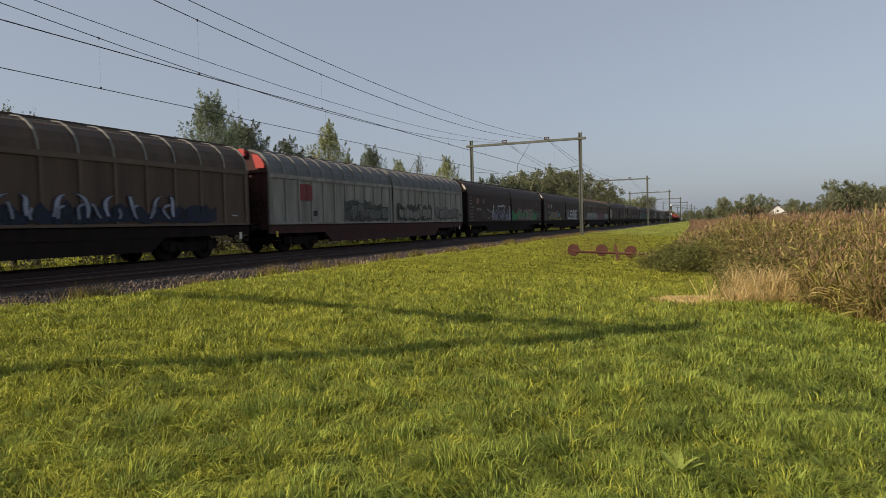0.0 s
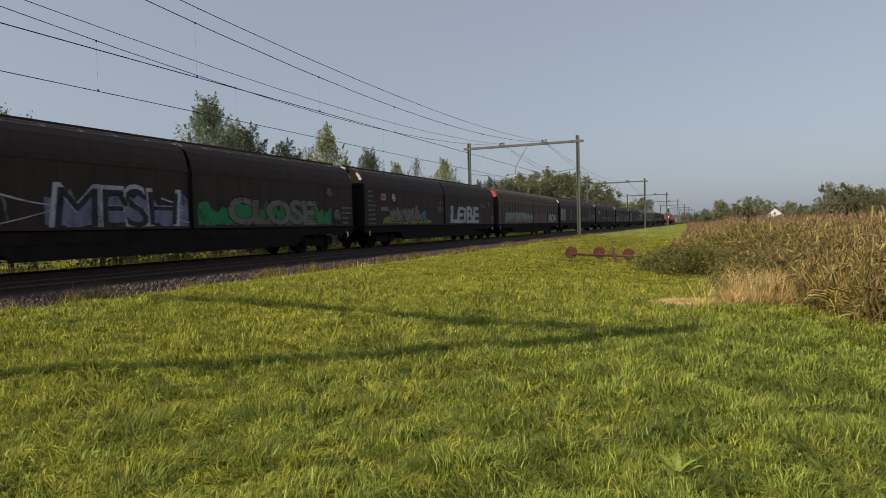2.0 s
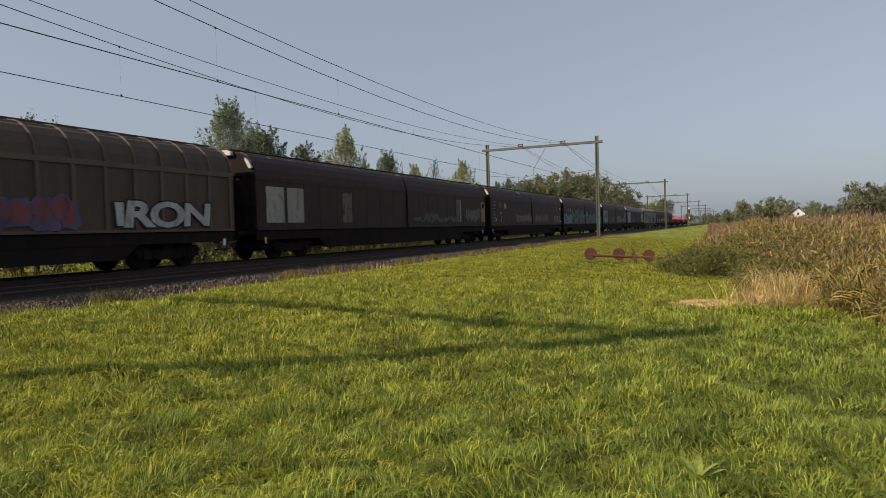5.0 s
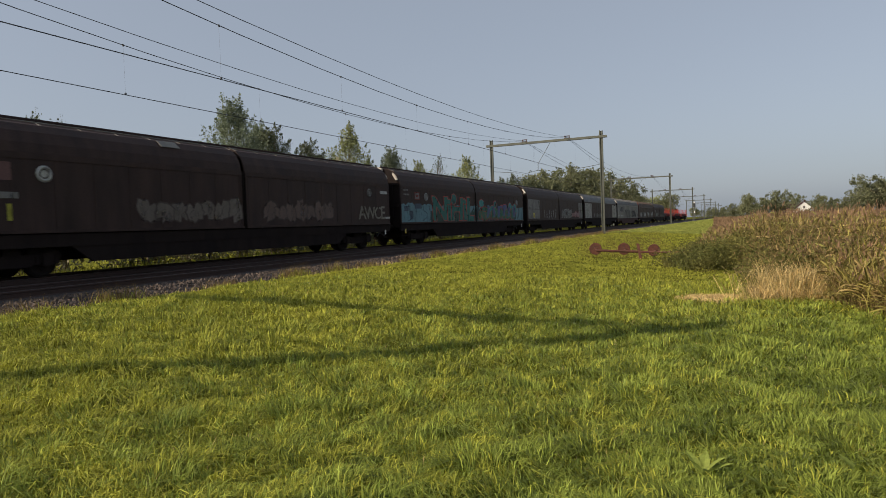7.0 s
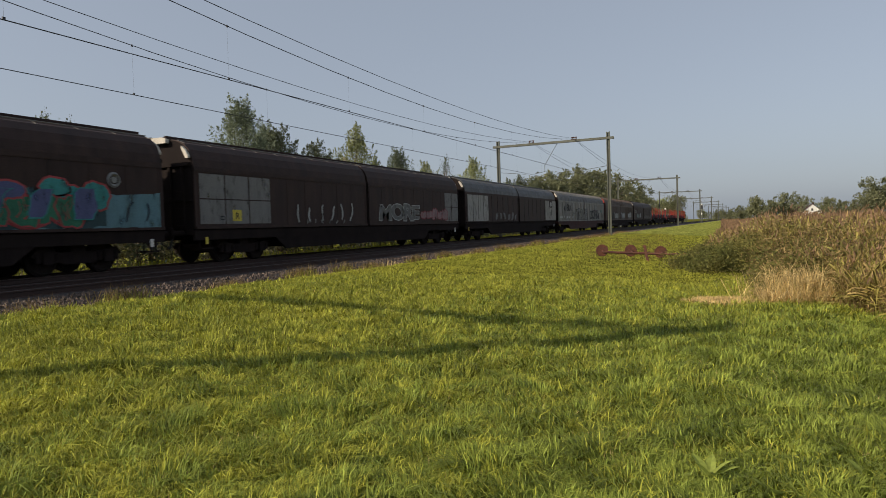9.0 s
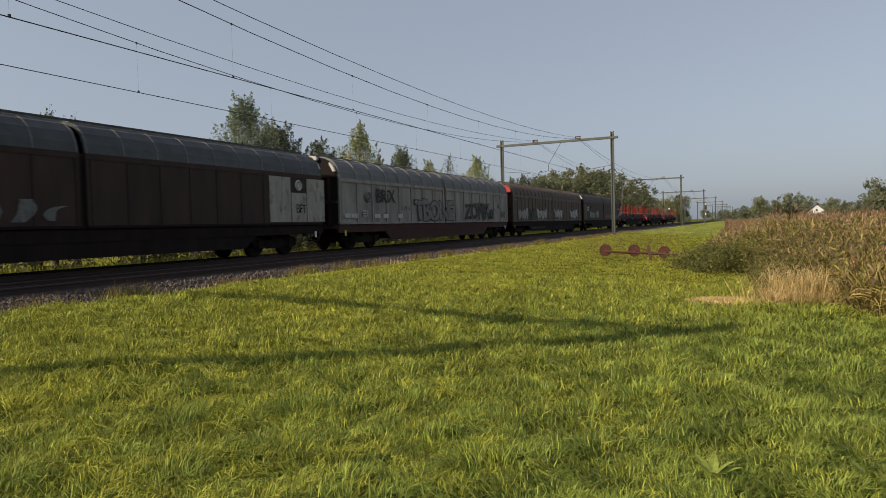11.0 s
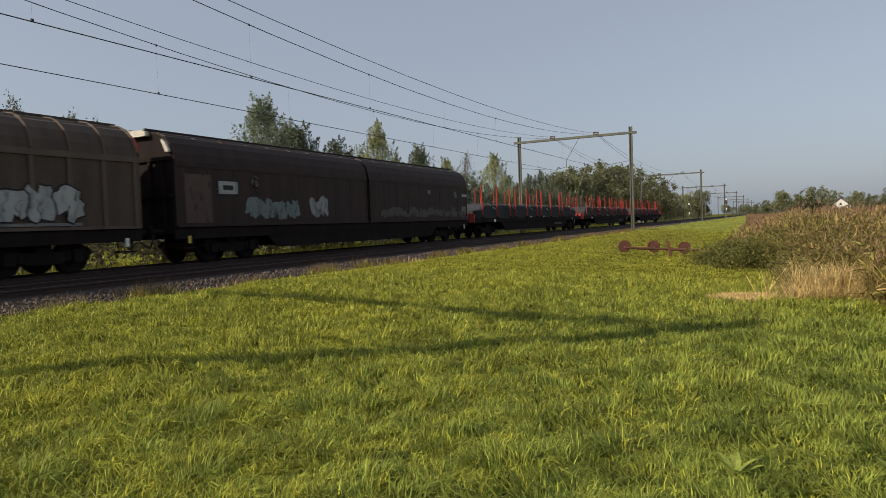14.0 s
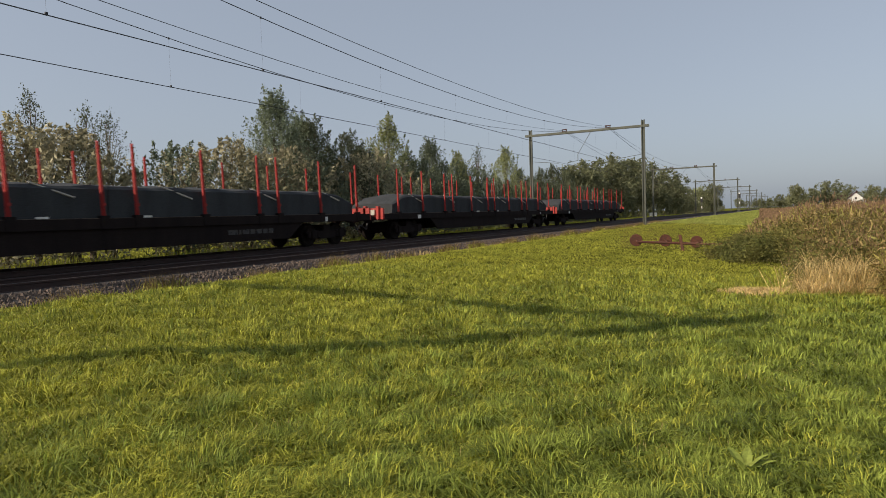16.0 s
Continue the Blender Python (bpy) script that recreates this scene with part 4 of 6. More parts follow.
    burner("leibe", 12.6, 18.3, 1.27, 2.42, spray(0.46, 0.46, 0.48), INK, d[1], x=HALF + 0.052, label="white block letters")
    lettering("hing", 18.7, 19.8, 2.4, 2.75, PALE, d[1])
    disc(20.9, 2.72, 0.2, PALE, d[1])
    strokes(43, 21.4, 22.1, 1.4, 1.95, 3, PALE, d[1], thick=0.06)
    # brown ribbed wagon, red end
    L = lengths(4)
    r, d = wagon_box(L, M_BROWN, M_BROWN, M_BROWNLIP, M_REDEND, M_FRAME, 11, "brown ribbed sliding-wall wagon with a red end and white graffiti")
    stencils(d[0], 1.4, 1, 2.85)
    patch(2.4, L / 2 - 0.2, 1.3, 2.05, spray(0.23, 0.25, 0.23), d[0], ragged=0.22, seed=16, x=HALF + 0.05)
    strokes(51, 2.7, L / 2 - 0.3, 1.4, 2.2, 6, spray(0.33, 0.34, 0.33), d[0], thick=0.2, x=HALF + 0.055, edge=INK)
    patch(L / 2 + 0.2, 17.6, 1.3, 1.8, spray(0.14, 0.11, 0.17), d[1], ragged=0.35, seed=17, x=HALF + 0.05)
    strokes(52, L / 2 + 0.3, 17.4, 1.35, 2.2, 4, spray(0.24, 0.07, 0.075), d[1], x=HALF + 0.056, thick=0.2, edge=spray(0.07, 0.11, 0.24))
    burner("iron", 18.7, 22.4, 1.35, 2.1, WHITE, INK, d[1], x=HALF + 0.054)
    # long dark wagon
    L = lengths(5)
    r, d = wagon_box(L, M_DARK, M_DARK, M_DARK, M_WHITEEND, M_FRAME, 0, "long dark double wagon with pale and orange panels at its ends", roof_rib=M_LIP)
    for y0, y1, zt, c in ((1.2, 2.3, 2.85, (0.40, 0.37, 0.32)), (2.5, 3.6, 2.85, (0.34, 0.31, 0.27)), (6.6, 7.4, 2.8, (0.16, 0.11, 0.09)), (20.1, 20.6, 2.9, (0.12, 0.10, 0.09)), (20.7, 20.95, 2.9, (0.26, 0.25, 0.24)), (24.7, 25.5, 2.85, (0.34, 0.19, 0.075))):
        patch(y0, y1, 1.45, zt, spray(*c), d[0] if y1 < L / 2 else d[1], x=HALF + 0.05, name="panel")
    strokes(61, 21.8, 24.4, 1.5, 2.4, 3, spray(0.15, 0.13, 0.11), d[1], thick=0.4, x=HALF + 0.05)
    strokes(62, 14, 20, 1.4, 1.9, 6, spray(0.10, 0.09, 0.08), d[1], thick=0.3, x=HALF + 0.05)
    disc(25.1, 2.6, 0.2, INK, d[1], x=HALF + 0.06)
    # black wagon, faded letters
    L = lengths(6)
    r, d = wagon_box(L, M_DARK, M_DARK, M_DARK, M_WHITEEND, M_FRAME, 0, "nearly black sliding-wall wagon with faded round graffiti", roof_rib=M_LIP)
    stencils(d[0], 1.1, 8)
    sign(d[0], 2.6, 2.5, 0.45, 0.55, spray(0.15, 0.08, 0.075))
    disc(4.0, 2.7, 0.22, WHITE, d[0])
    sign(d[0], 2.7, 2.05, 0.16, 0.6, PALE)
    sign(d[0], 3.0, 1.5, 0.42, 0.12, spray(0.35, 0.33, 0.05))
    sign(d[0], 1.75, 1.5, 0.22, 0.2, WHITE)
    strokes(71, 6.9, L / 2 - 0.2, 1.4, 2.15, 5, spray(0.16, 0.135, 0.115), d[0], thick=0.34, edge=spray(0.07, 0.05, 0.045))
    strokes(72, 12.6, 17.2, 1.4, 2.15, 5, spray(0.14, 0.095, 0.08), d[1], thick=0.34, edge=spray(0.06, 0.045, 0.04))
    lettering("awce", 19.4, 21.9, 1.45, 2.05, spray(0.24, 0.22, 0.18), d[1])
    disc(20.4, 2.72, 0.2, PALE, d[1])
    sign(d[1], 21.5, 2.7, 0.14, 0.7, WHITE)
    sign(d[1], 21.9, 1.45, 0.10, 0.5, WHITE)
    bm = bmesh.new()
    prism(bm, [(1.27, 3.79), (1.285, 3.80), (1.07, 4.01), (1.05, 4.0)], 8.0, 8.75)
    part("roof_hatch", bm, M_LIP, r, "pale patch on the roof")
    # blue, red and turquoise wagon
    L = lengths(7)
    r, d = wagon_box(L, M_DARK, M_DARK, M_DARK, M_WHITEEND, M_FRAME, 0, "dark wagon painted with blue, red and turquoise graffiti", roof_rib=M_LIP)
    both(d, L, 0.7, 22.3, 1.25, 2.25, spray(0.13, 0.25, 0.29), ragged=0.08, seed=71, x=HALF + 0.046, label="pale blue painted field")
    stencils(d[0], 1.0, 2, 2.95)
    sign(d[0], 2.3, 2.5, 0.42, 0.6, spray(0.17, 0.16, 0.155), spray(0.20, 0.035, 0.03))
    disc(3.75, 2.68, 0.24, spray(0.28, 0.28, 0.27), d[0])
    for y, w, zz in ((1.0, 0.5, 1.85), (1.6, 0.45, 1.6), (2.3, 0.8, 2.0), (1.65, 0.4, 1.4)):
        sign(d[0], y, zz, 0.28, w, spray(0.06, 0.09, 0.13))
    patch(4.3, L / 2 - 0.12, 1.26, 1.9, spray(0.03, 0.07, 0.055), d[0], ragged=0.2, seed=75, x=HALF + 0.05)
    burner("nihil", 4.7, L / 2 - 0.25, 1.28, 2.75, spray(0.025, 0.15, 0.125), spray(0.46, 0.075, 0.065), d[0], x=HALF + 0.054, label="red-edged green letters")
    blob(7.75, 2.62, 0.42, 0.30, spray(0.03, 0.15, 0.14), spray(0.40, 0.08, 0.07), d[0], seed=5, x=HALF + 0.068)
    patch(L / 2 + 0.15, 20.4, 1.26, 2.2, spray(0.035, 0.075, 0.085), d[1], ragged=0.25, seed=76, x=HALF + 0.05)
    strokes(85, L / 2 + 0.8, 20.2, 1.45, 2.35, 6, spray(0.05, 0.20, 0.20), d[1], x=HALF + 0.088, thick=0.05)
    red, teal, green, violet = spray(0.40, 0.07, 0.075), spray(0.05, 0.27, 0.26), spray(0.035, 0.17, 0.10), spray(0.10, 0.115, 0.24)
    for k, (y, zz, ry, rz, c) in enumerate(((13.3, 1.75, 0.95, 0.48, green), (14.9, 1.95, 0.6, 0.4, teal), (15.7, 1.65, 0.6, 0.38, green), (16.9, 1.85, 0.75, 0.5, violet), (18.2, 1.7, 0.7, 0.42, green), (19.3, 1.85, 0.6, 0.5, teal),
                                             (17.6, 2.2, 0.5, 0.26, violet), (18.9, 2.35, 0.42, 0.24, teal), (12.6, 2.45, 0.5, 0.26, teal), (15.4, 2.42, 0.32, 0.25, spray(0.03, 0.14, 0.13)), (20.1, 2.15, 0.42, 0.36, teal))):
        blob(y, zz, ry, rz, c, red, d[1], seed=k, x=HALF + 0.060 + 0.002 * k)
    for y in (1.5, 3.3, 4.1):
        bm = bmesh.new()
        ribbon(bm, [(y, 2.2), (y + 0.1, 1.9), (y + 0.5, 1.75), (y + 0.45, 1.5), (y - 0.1, 1.32)], 0.028, HALF + 0.056)
        part("graffiti", bm, spray(0.02, 0.035, 0.06), d[0])
    strokes(87, 20.8, 22.1, 1.4, 2.1, 2, spray(0.035, 0.05, 0.07), d[1], x=HALF + 0.054, thick=0.05)
    strokes(88, L / 2 + 0.4, 19.6, 1.3, 2.1, 9, green, d[1], x=HALF + 0.09, thick=0.16, edge=red)
    strokes(89, 13.2, 20.2, 1.5, 2.5, 6, violet, d[1], x=HALF + 0.11, thick=0.12, edge=teal)
    disc(20.7, 2.62, 0.22, spray(0.28, 0.28, 0.27), d[1])
    # dark wagon with white panels
    L = lengths(8)
    r, d = wagon_box(L, M_DARK, M_DARK, M_DARK, M_WHITEEND, M_FRAME, 0, "dark wagon with white panels and white and pink graffiti", roof_rib=M_LIP)
    for i in range(3):
        for j in range(2):
            sign(d[0], 0.85 + i * 1.2, 1.33 + j * 0.86, 0.82, 1.14, spray(0.21, 0.205, 0.195))
    sign(d[0], 2.35, 1.42, 0.4, 0.45, M_YELLOW, lift=0.008)
    lettering("r", 2.5, 2.68, 1.5, 1.72, INK, d[0], x=HALF + 0.064, name="lettering")
    sign(d[0], 1.7, 1.42, 0.22, 0.3, INK, PALE, lift=0.008)
    strokes(91, 5.8, 10.3, 1.35, 2.2, 6, spray(0.36, 0.36, 0.34), d[0], thick=0.09)
    strokes(92, 6.4, 9.6, 1.3, 1.5, 6, PALE, d[0], thick=0.06)
    burner("more", 12.6, 16.8, 1.42, 2.2, spray(0.16, 0.16, 0.155), spray(0.42, 0.42, 0.40), d[1], x=HALF + 0.052)
    strokes(93, 17.1, 20.6, 1.42, 1.95, 5, spray(0.30, 0.2, 0.2), d[1], x=HALF + 0.052, thick=0.2, edge=spray(0.26, 0.05, 0.06), label="pale blocks edged in red")
    for i in range(2):
        for j in range(2):
            sign(d[1], 20.3 + i * 1.0, 1.33 + j * 0.86, 0.82, 0.94, spray(0.21, 0.205, 0.195))
    # dark wagon with pale roof frames
    L = lengths(9)
    r, d = wagon_box(L, M_DARK, M_BLACK, M_FRAME, M_WHITEEND, M_FRAME, 0, "dark wagon with white panels and pale-framed roof fields", roof_rib=M_LIP, windows=True)
    for i in range(4):
        sign(d[0], 1.0 + i * 0.95, 1.3, 1.75, 0.88, spray(0.36, 0.35, 0.32))
    for a, w, zt in ((19.2, 1.25, 1.75), (20.5, 0.95, 1.15), (21.5, 1.2, 1.75)):
        sign(d[1], a, 1.3, zt, w, spray(0.36, 0.34, 0.30))
    disc(20.95, 2.75, 0.22, WHITE, d[1], x=HALF + 0.06)
    lettering("bft", 20.8, 21.4, 1.65, 2.0, INK, d[1], x=HALF + 0.056)
    strokes(101, 6, L / 2 - 0.4, 1.35, 2.0, 6, spray(0.16, 0.16, 0.155), d[0], thick=0.12)
    # grey wagon, black letters
    L = lengths(10)
    r, d = wagon_box(L, M_GREY, M_GREYROOF, M_GREY, M_WHITEEND, M_REDFRAME, 8, "light grey ribbed wagon with black graffiti letters", roof_rib=M_LIP)
    lettering("brix", 3.8, 5.6, 2.2, 2.85, INK, d[0], x=HALF + 0.056)
    disc(3.0, 2.45, 0.26, PALE, d[0], x=HALF + 0.06)
    sign(d[0], 2.5, 1.52, 0.28, 0.4, INK, WHITE)
    for y in (1.0, 1.55, 3.6, 4.4, 5.9):
        sign(d[0], y, 1.45, 0.2, 0.5, spray(0.5, 0.5, 0.48))
    strokes(109, 6.3, 7.2, 1.85, 2.1, 4, INK, d[0], thick=0.04)
    burner("tbone", 7.8, 12.75, 1.30, 2.42, spray(0.20, 0.195, 0.18), INK, r, x=HALF + 0.060)
    patch(15.6, 17.6, 2.1, 2.42, spray(0.10, 0.02, 0.02), d[1], x=HALF + 0.048)
    burner("zonke", 14.6, 19.6, 1.36, 2.38, spray(0.03, 0.03, 0.033), spray(0.24, 0.24, 0.225), d[1], x=HALF + 0.054, label="black outlined letters")
    lettering("tri", 18.0, 18.7, 2.0, 2.3, INK, d[1], x=HALF + 0.066)
    strokes(110, 19.4, 20.2, 1.95, 2.12, 4, INK, d[1], thick=0.035)
    disc(20.9, 2.3, 0.2, spray(0.2, 0.3, 0.27), d[1], x=HALF + 0.06)
    strokes(111, 21.2, 22.2, 1.42, 2.0, 2, INK, d[1], thick=0.12, x=HALF + 0.058)
    # brown ribbed wagon, four white words
    L = lengths(11)
    r, d = wagon_box(L, M_BROWN, M_BROWN, M_BROWNLIP, M_REDEND, M_FRAME, 11, "brown ribbed sliding-wall wagon with four white graffiti words")
    stencils(d[0], 1.0, 1, 2.8)
    strokes(121, 1.9, 4.3, 1.35, 2.15, 3, spray(0.30, 0.295, 0.285), d[0], x=HALF + 0.056, thick=0.3)
    patch(4.5, 6.4, 1.3, 2.1, spray(0.03, 0.027, 0.027), d[0], ragged=0.3, seed=21, x=HALF + 0.05)
    for a, b, k, sd in ((6.9, 9.7, 0, 122), (12.5, 15.1, 1, 124), (18.3, 21.2, 1, 125)):
        strokes(sd, a, b, 1.35, 2.22, 4, spray(0.44, 0.44, 0.42), d[k], x=HALF + 0.056, thick=0.25, edge=INK)
        patch(a, b, 1.28, 1.36, spray(0.22, 0.22, 0.21), d[k], x=HALF + 0.052)
        disc(a - 0.1, 2.1, 0.14, spray(0.44, 0.44, 0.42), d[k], x=HALF + 0.056, name="graffiti")
    strokes(126, 10.3, 11.6, 1.5, 1.9, 3, PALE, d[0], x=HALF + 0.056, thick=0.06)
    strokes(127, 4.9, 9.6, 0.52, 0.72, 16, spray(0.13, 0.125, 0.12), r, x=1.382, thick=0.05)
    strokes(128, 12.6, 15.4, 0.50, 0.66, 9, spray(0.10, 0.095, 0.09), r, x=1.382, thick=0.04)
    # dark wagon with a framed sign
    L = lengths(12)
    r, d = wagon_box(L, M_DARK, M_DARK, M_DARK, M_WHITEEND, M_FRAME, 0, "dark brown sliding-wall wagon with a white framed sign", roof_rib=M_LIP)
    patch(1.0, 2.1, 1.3, 2.85, spray(0.11, 0.07, 0.058), d[0], x=HALF + 0.045, name="panel")
    sign(d[0], 2.35, 2.2, 0.52, 0.98, spray(0.42, 0.42, 0.40), INK)
    disc(4.15, 2.7, 0.2, spray(0.13, 0.11, 0.10), d[0])
    strokes(133, 3.6, 6.5, 1.38, 2.2, 4, spray(0.19, 0.23, 0.215), d[0], thick=0.3, x=HALF + 0.052)
    strokes(131, 7.2, 8.3, 1.4, 2.2, 1, spray(0.36, 0.36, 0.345), d[0], thick=0.2)
    strokes(132, 12.5, 21.8, 1.35, 1.85, 9, spray(0.10, 0.088, 0.08), d[1], thick=0.45)
    sign(d[1], 17.2, 2.6, 0.2, 0.3, PALE)
    disc(20.6, 2.6, 0.2, PALE, d[1])
    sign(d[1], 21.5, 2.55, 0.14, 0.7, WHITE)
    sign(d[1], 21.4, 1.55, 0.42, 0.6, PALE)
    # stake wagons
    for k in (13, 14, 15):
        wagon_flat(lengths(k), "flat wagon with red stakes and a load under dark sheets", k)


train()
for bearer in FLAT_SIDED:
    for child in bearer.children:
        if child.name.split(".")[0] in ("graffiti", "lettering", "sign", "panel", "data_lettering", "door_wheel"):
            child.location.x = -0.034


# ---- plants ----
def blades(name, n, region, height, width, mat, label, category, lean=0.5, simple=False, kind="stuff", z_of=ground_z, clump=0.0):
    """Loose bent blades: a lower quad and a tip, joined as two faces."""
    x, y = region(n)
    n = len(x)
    z = z_of(x, y) - 0.01
    h = height(x, y) * rng.uniform(0.55, 1.25, n)
    w = width(x, y) * rng.uniform(0.7, 1.3, n)
    a = rng.uniform(0, 2 * np.pi, n)
    b = rng.uniform(0, 2 * np.pi, n)
    k = rng.uniform(0.1, 1.0, n) * lean
    if clump:
        # blades of one tuft lean much the same way and are much the same height
        i, j = np.floor(x / clump + 0.35 * np.sin(y * 5.1)), np.floor(y / clump + 0.35 * np.sin(x * 4.3))
        f = np.modf(np.abs(np.sin(i * 127.1 + j * 311.7) * 43758.5453))[0]
        g = np.modf(np.abs(np.sin(i * 269.5 + j * 183.3) * 24634.6345))[0]
        b = 2 * np.pi * f + rng.normal(0, 0.8, n)
        a = b + np.pi / 2 + rng.normal(0, 0.7, n)
        h = h * (0.74 + 0.54 * g)
        k = k * (0.6 + 0.7 * f)
    side = np.stack([np.cos(a), np.sin(a), 0 * a], -1) * w[:, None] * 0.5
    d = np.stack([np.cos(b), np.sin(b), 0 * b], -1)
    base = np.stack([x, y, z], -1)
    up = np.array([0, 0, 1.0])
    mid = base + up * (h * 0.6)[:, None] + d * (h * k * 0.3)[:, None]
    tip = base + up * (h * (1 - 0.42 * k))[:, None] + d * (h * k)[:, None]
    if simple:
        return tagged(quads(name, np.stack([base, mid + side * 0.8, tip, mid - side * 0.8], 1), mat), label, category, kind=kind)
    v = np.stack([base - side, base + side, mid + side * 0.8, mid - side * 0.8, tip], 1)
    me = bpy.data.meshes.new(name)
    me.vertices.add(n * 5)
    me.vertices.foreach_set("co", v.astype(np.float32).ravel())
    idx = (np.arange(n, dtype=np.int32) * 5)[:, None] + np.array([0, 1, 2, 3, 3, 2, 4], np.int32)
    me.loops.add(n * 7)
    me.loops.foreach_set("vertex_index", idx.ravel())
    me.polygons.add(n * 2)
    me.polygons.foreach_set("loop_start", ((np.arange(n, dtype=np.int32) * 7)[:, None] + np.array([0, 4], np.int32)).ravel())
    me.update(calc_edges=True)
    me.materials.append(mat)
    return tagged(new(name, me), label, category, kind=kind)


def reed_edge(y):
    """x of the meadow's border with the reeds."""
    return np.interp(y, [8, 10, 12, 16, 19, 22, 60, 120, 200, 400], [2.5, 2.1, 1.5, 0.95, 0.0, -1.5, -1.9, -3.7, -6.2, -12.5]) + 0.22 * np.sin(y * 0.8)


def meadow_region(near, far, power):
    """A fan of ground before the camera, denser towards it."""
    def pick(n):
        r = near * (far / near) ** (rng.uniform(0, 1, n) ** power)
        a = np.radians(rng.uniform(-16, 66, n))
        x, y = -r * np.sin(a), r * np.cos(a)
        ok = (x > -11.02 + 0.14 * np.sin(y * 1.7) + 0.14 * np.sin(y * 4.1)) & (x < reed_edge(y) + 0.4) & (((x + 0.5) / 0.6) ** 2 + ((y - 13.3) / 0.5) ** 2 > rng.uniform(0.6, 1.1, n))
        return x[ok], y[ok]
    return pick


def tuft(x, y):
    return 0.85 + 0.2 * (np.sin(x * 2.1 + y) * np.sin(y * 1.7 - x * 0.6)) + 0.2 * np.sin(5.3 * x) * np.sin(4.7 * y)


def lushness(x, y):
    """Share of dark, lush grass: more of it away from the railway."""
    return np.clip(0.12 + 0.75 * smooth(-6.5, 0.5, x) * (1 - smooth(9, 16, y)) + 0.12 * np.sin(0.9 * x + 0.5 * y) * np.sin(0.7 * y - 0.3 * x), 0.05, 0.95)


def sort_of(pick, lush):
    def chosen(n):
        x, y = pick(n)
        keep = (rng.uniform(0, 1, len(x)) < lushness(x, y)) == lush
        return x[keep], y[keep]
    return chosen


def meadow():
    near = meadow_region(3.05, 17, 0.95)

    def height(x, y):
        return 0.165 * np.clip(tuft(x, y), 0.4, 1.4) * np.clip((x + 11.4) / 1.3, 0.35, 1)

    def width(x, y):
        return 0.0054 + 0.00075 * np.hypot(x, y)

    blades("grass", 400000, sort_of(near, False), height, width, M_GRASS, "short green meadow grass in tufts", "grass", lean=1.9, clump=0.17)
    blades("grass", 400000, sort_of(near, True), height, width, M_LUSH, "darker lush green grass in tufts", "grass", lean=1.9, clump=0.21)
    blades("grass", 200000, meadow_region(13, 75, 0.9), lambda x, y: 0.12 * np.clip(tuft(x, y), 0.5, 1.4) * np.clip((x + 11.4) / 1.3, 0.4, 1), lambda x, y: 0.007 + 0.0012 * np.hypot(x, y), M_GRASS_FAR, "short green meadow grass along the railway", "grass", lean=2.3, simple=True, clump=0.3)
    blades("grass_straw", 9000, meadow_region(3.05, 16, 1.0), lambda x, y: 0.12 * np.clip(tuft(x, y), 0.35, 1.4), lambda x, y: 0.0026 + 0.0004 * np.hypot(x, y), M_STRAW, "yellowed blades among the meadow grass", "grass", lean=1.7, clump=0.5)

    def around(n):
        x, y = rng.uniform(-10.8, 14, n), rng.uniform(-12, 9, n)
        keep = (np.hypot(x, y) > 0.5) & ((y < 0.4 * np.abs(x + 1.5) + 1.5) | (x > 2.4))
        return x[keep], y[keep]
    blades("grass", 60000, around, height, lambda x, y: 0.012 + 0 * x, M_GRASS, "short green meadow grass round the viewpoint", "grass", lean=1.9, simple=True, clump=0.3)


meadow()


def strip_region(x0, x1, y0, y1):
    def pick(n):
        return rng.uniform(x0, x1, n), y0 + (y1 - y0) * rng.uniform(0, 1, n) ** 1.6
    return pick


blades("grass", 70000, strip_region(-11.2, 1.2, 60, 330), lambda x, y: 0.16 + 0 * x, lambda x, y: 0.03 + 0.0008 * y, M_STRIP, "meadow strip running along the railway into the distance", "grass", simple=True)
blades("verge_grass", 2600, strip_region(-11.2, -10.7, 2, 110), lambda x, y: 0.12 + 0.16 * np.clip(np.sin(y * 1.1) * np.sin(y * 0.37) + 0.3 * np.sin(y * 2.3), -0.3, 1), lambda x, y: 0.008 + 0.0004 * y, M_STRAW, "dry stalks on the edge of the ballast", "grass", lean=0.5)


def verge_tufts(n):
    """Clumps of tall grass at uneven steps along the ballast edge."""
    k = rng.integers(0, 46, n)
    y0 = 7 + 1.35 * k + 0.9 * np.sin(k * 2.7)
    return -10.95 + rng.normal(0, 0.13, n) + 0.12 * np.sin(k * 1.9), y0 + rng.normal(0, 0.30, n)


blades("verge_grass", 5200, verge_tufts, lambda x, y: 0.36 + 0.1 * np.sin(y * 0.9), lambda x, y: 0.006 + 0.0003 * y, M_REED_NEAR, "tall feathery grass tufts on the ballast edge", "grass", lean=0.8)
blades("verge_grass", 4200, verge_tufts, lambda x, y: 0.24 + 0.08 * np.sin(y * 0.9), lambda x, y: 0.007 + 0.0004 * y, M_GRASS, "green grass tufts on the ballast edge", "grass", lean=1.2)
blades("verge_grass", 30000, strip_region(-34, -21.0, 0, 160), lambda x, y: 0.24 + 0.12 * np.sin(y), lambda x, y: 0.02 + 0.0006 * y, M_GRASS_FAR, "tall yellowish grass behind the tracks", "grass", simple=True)


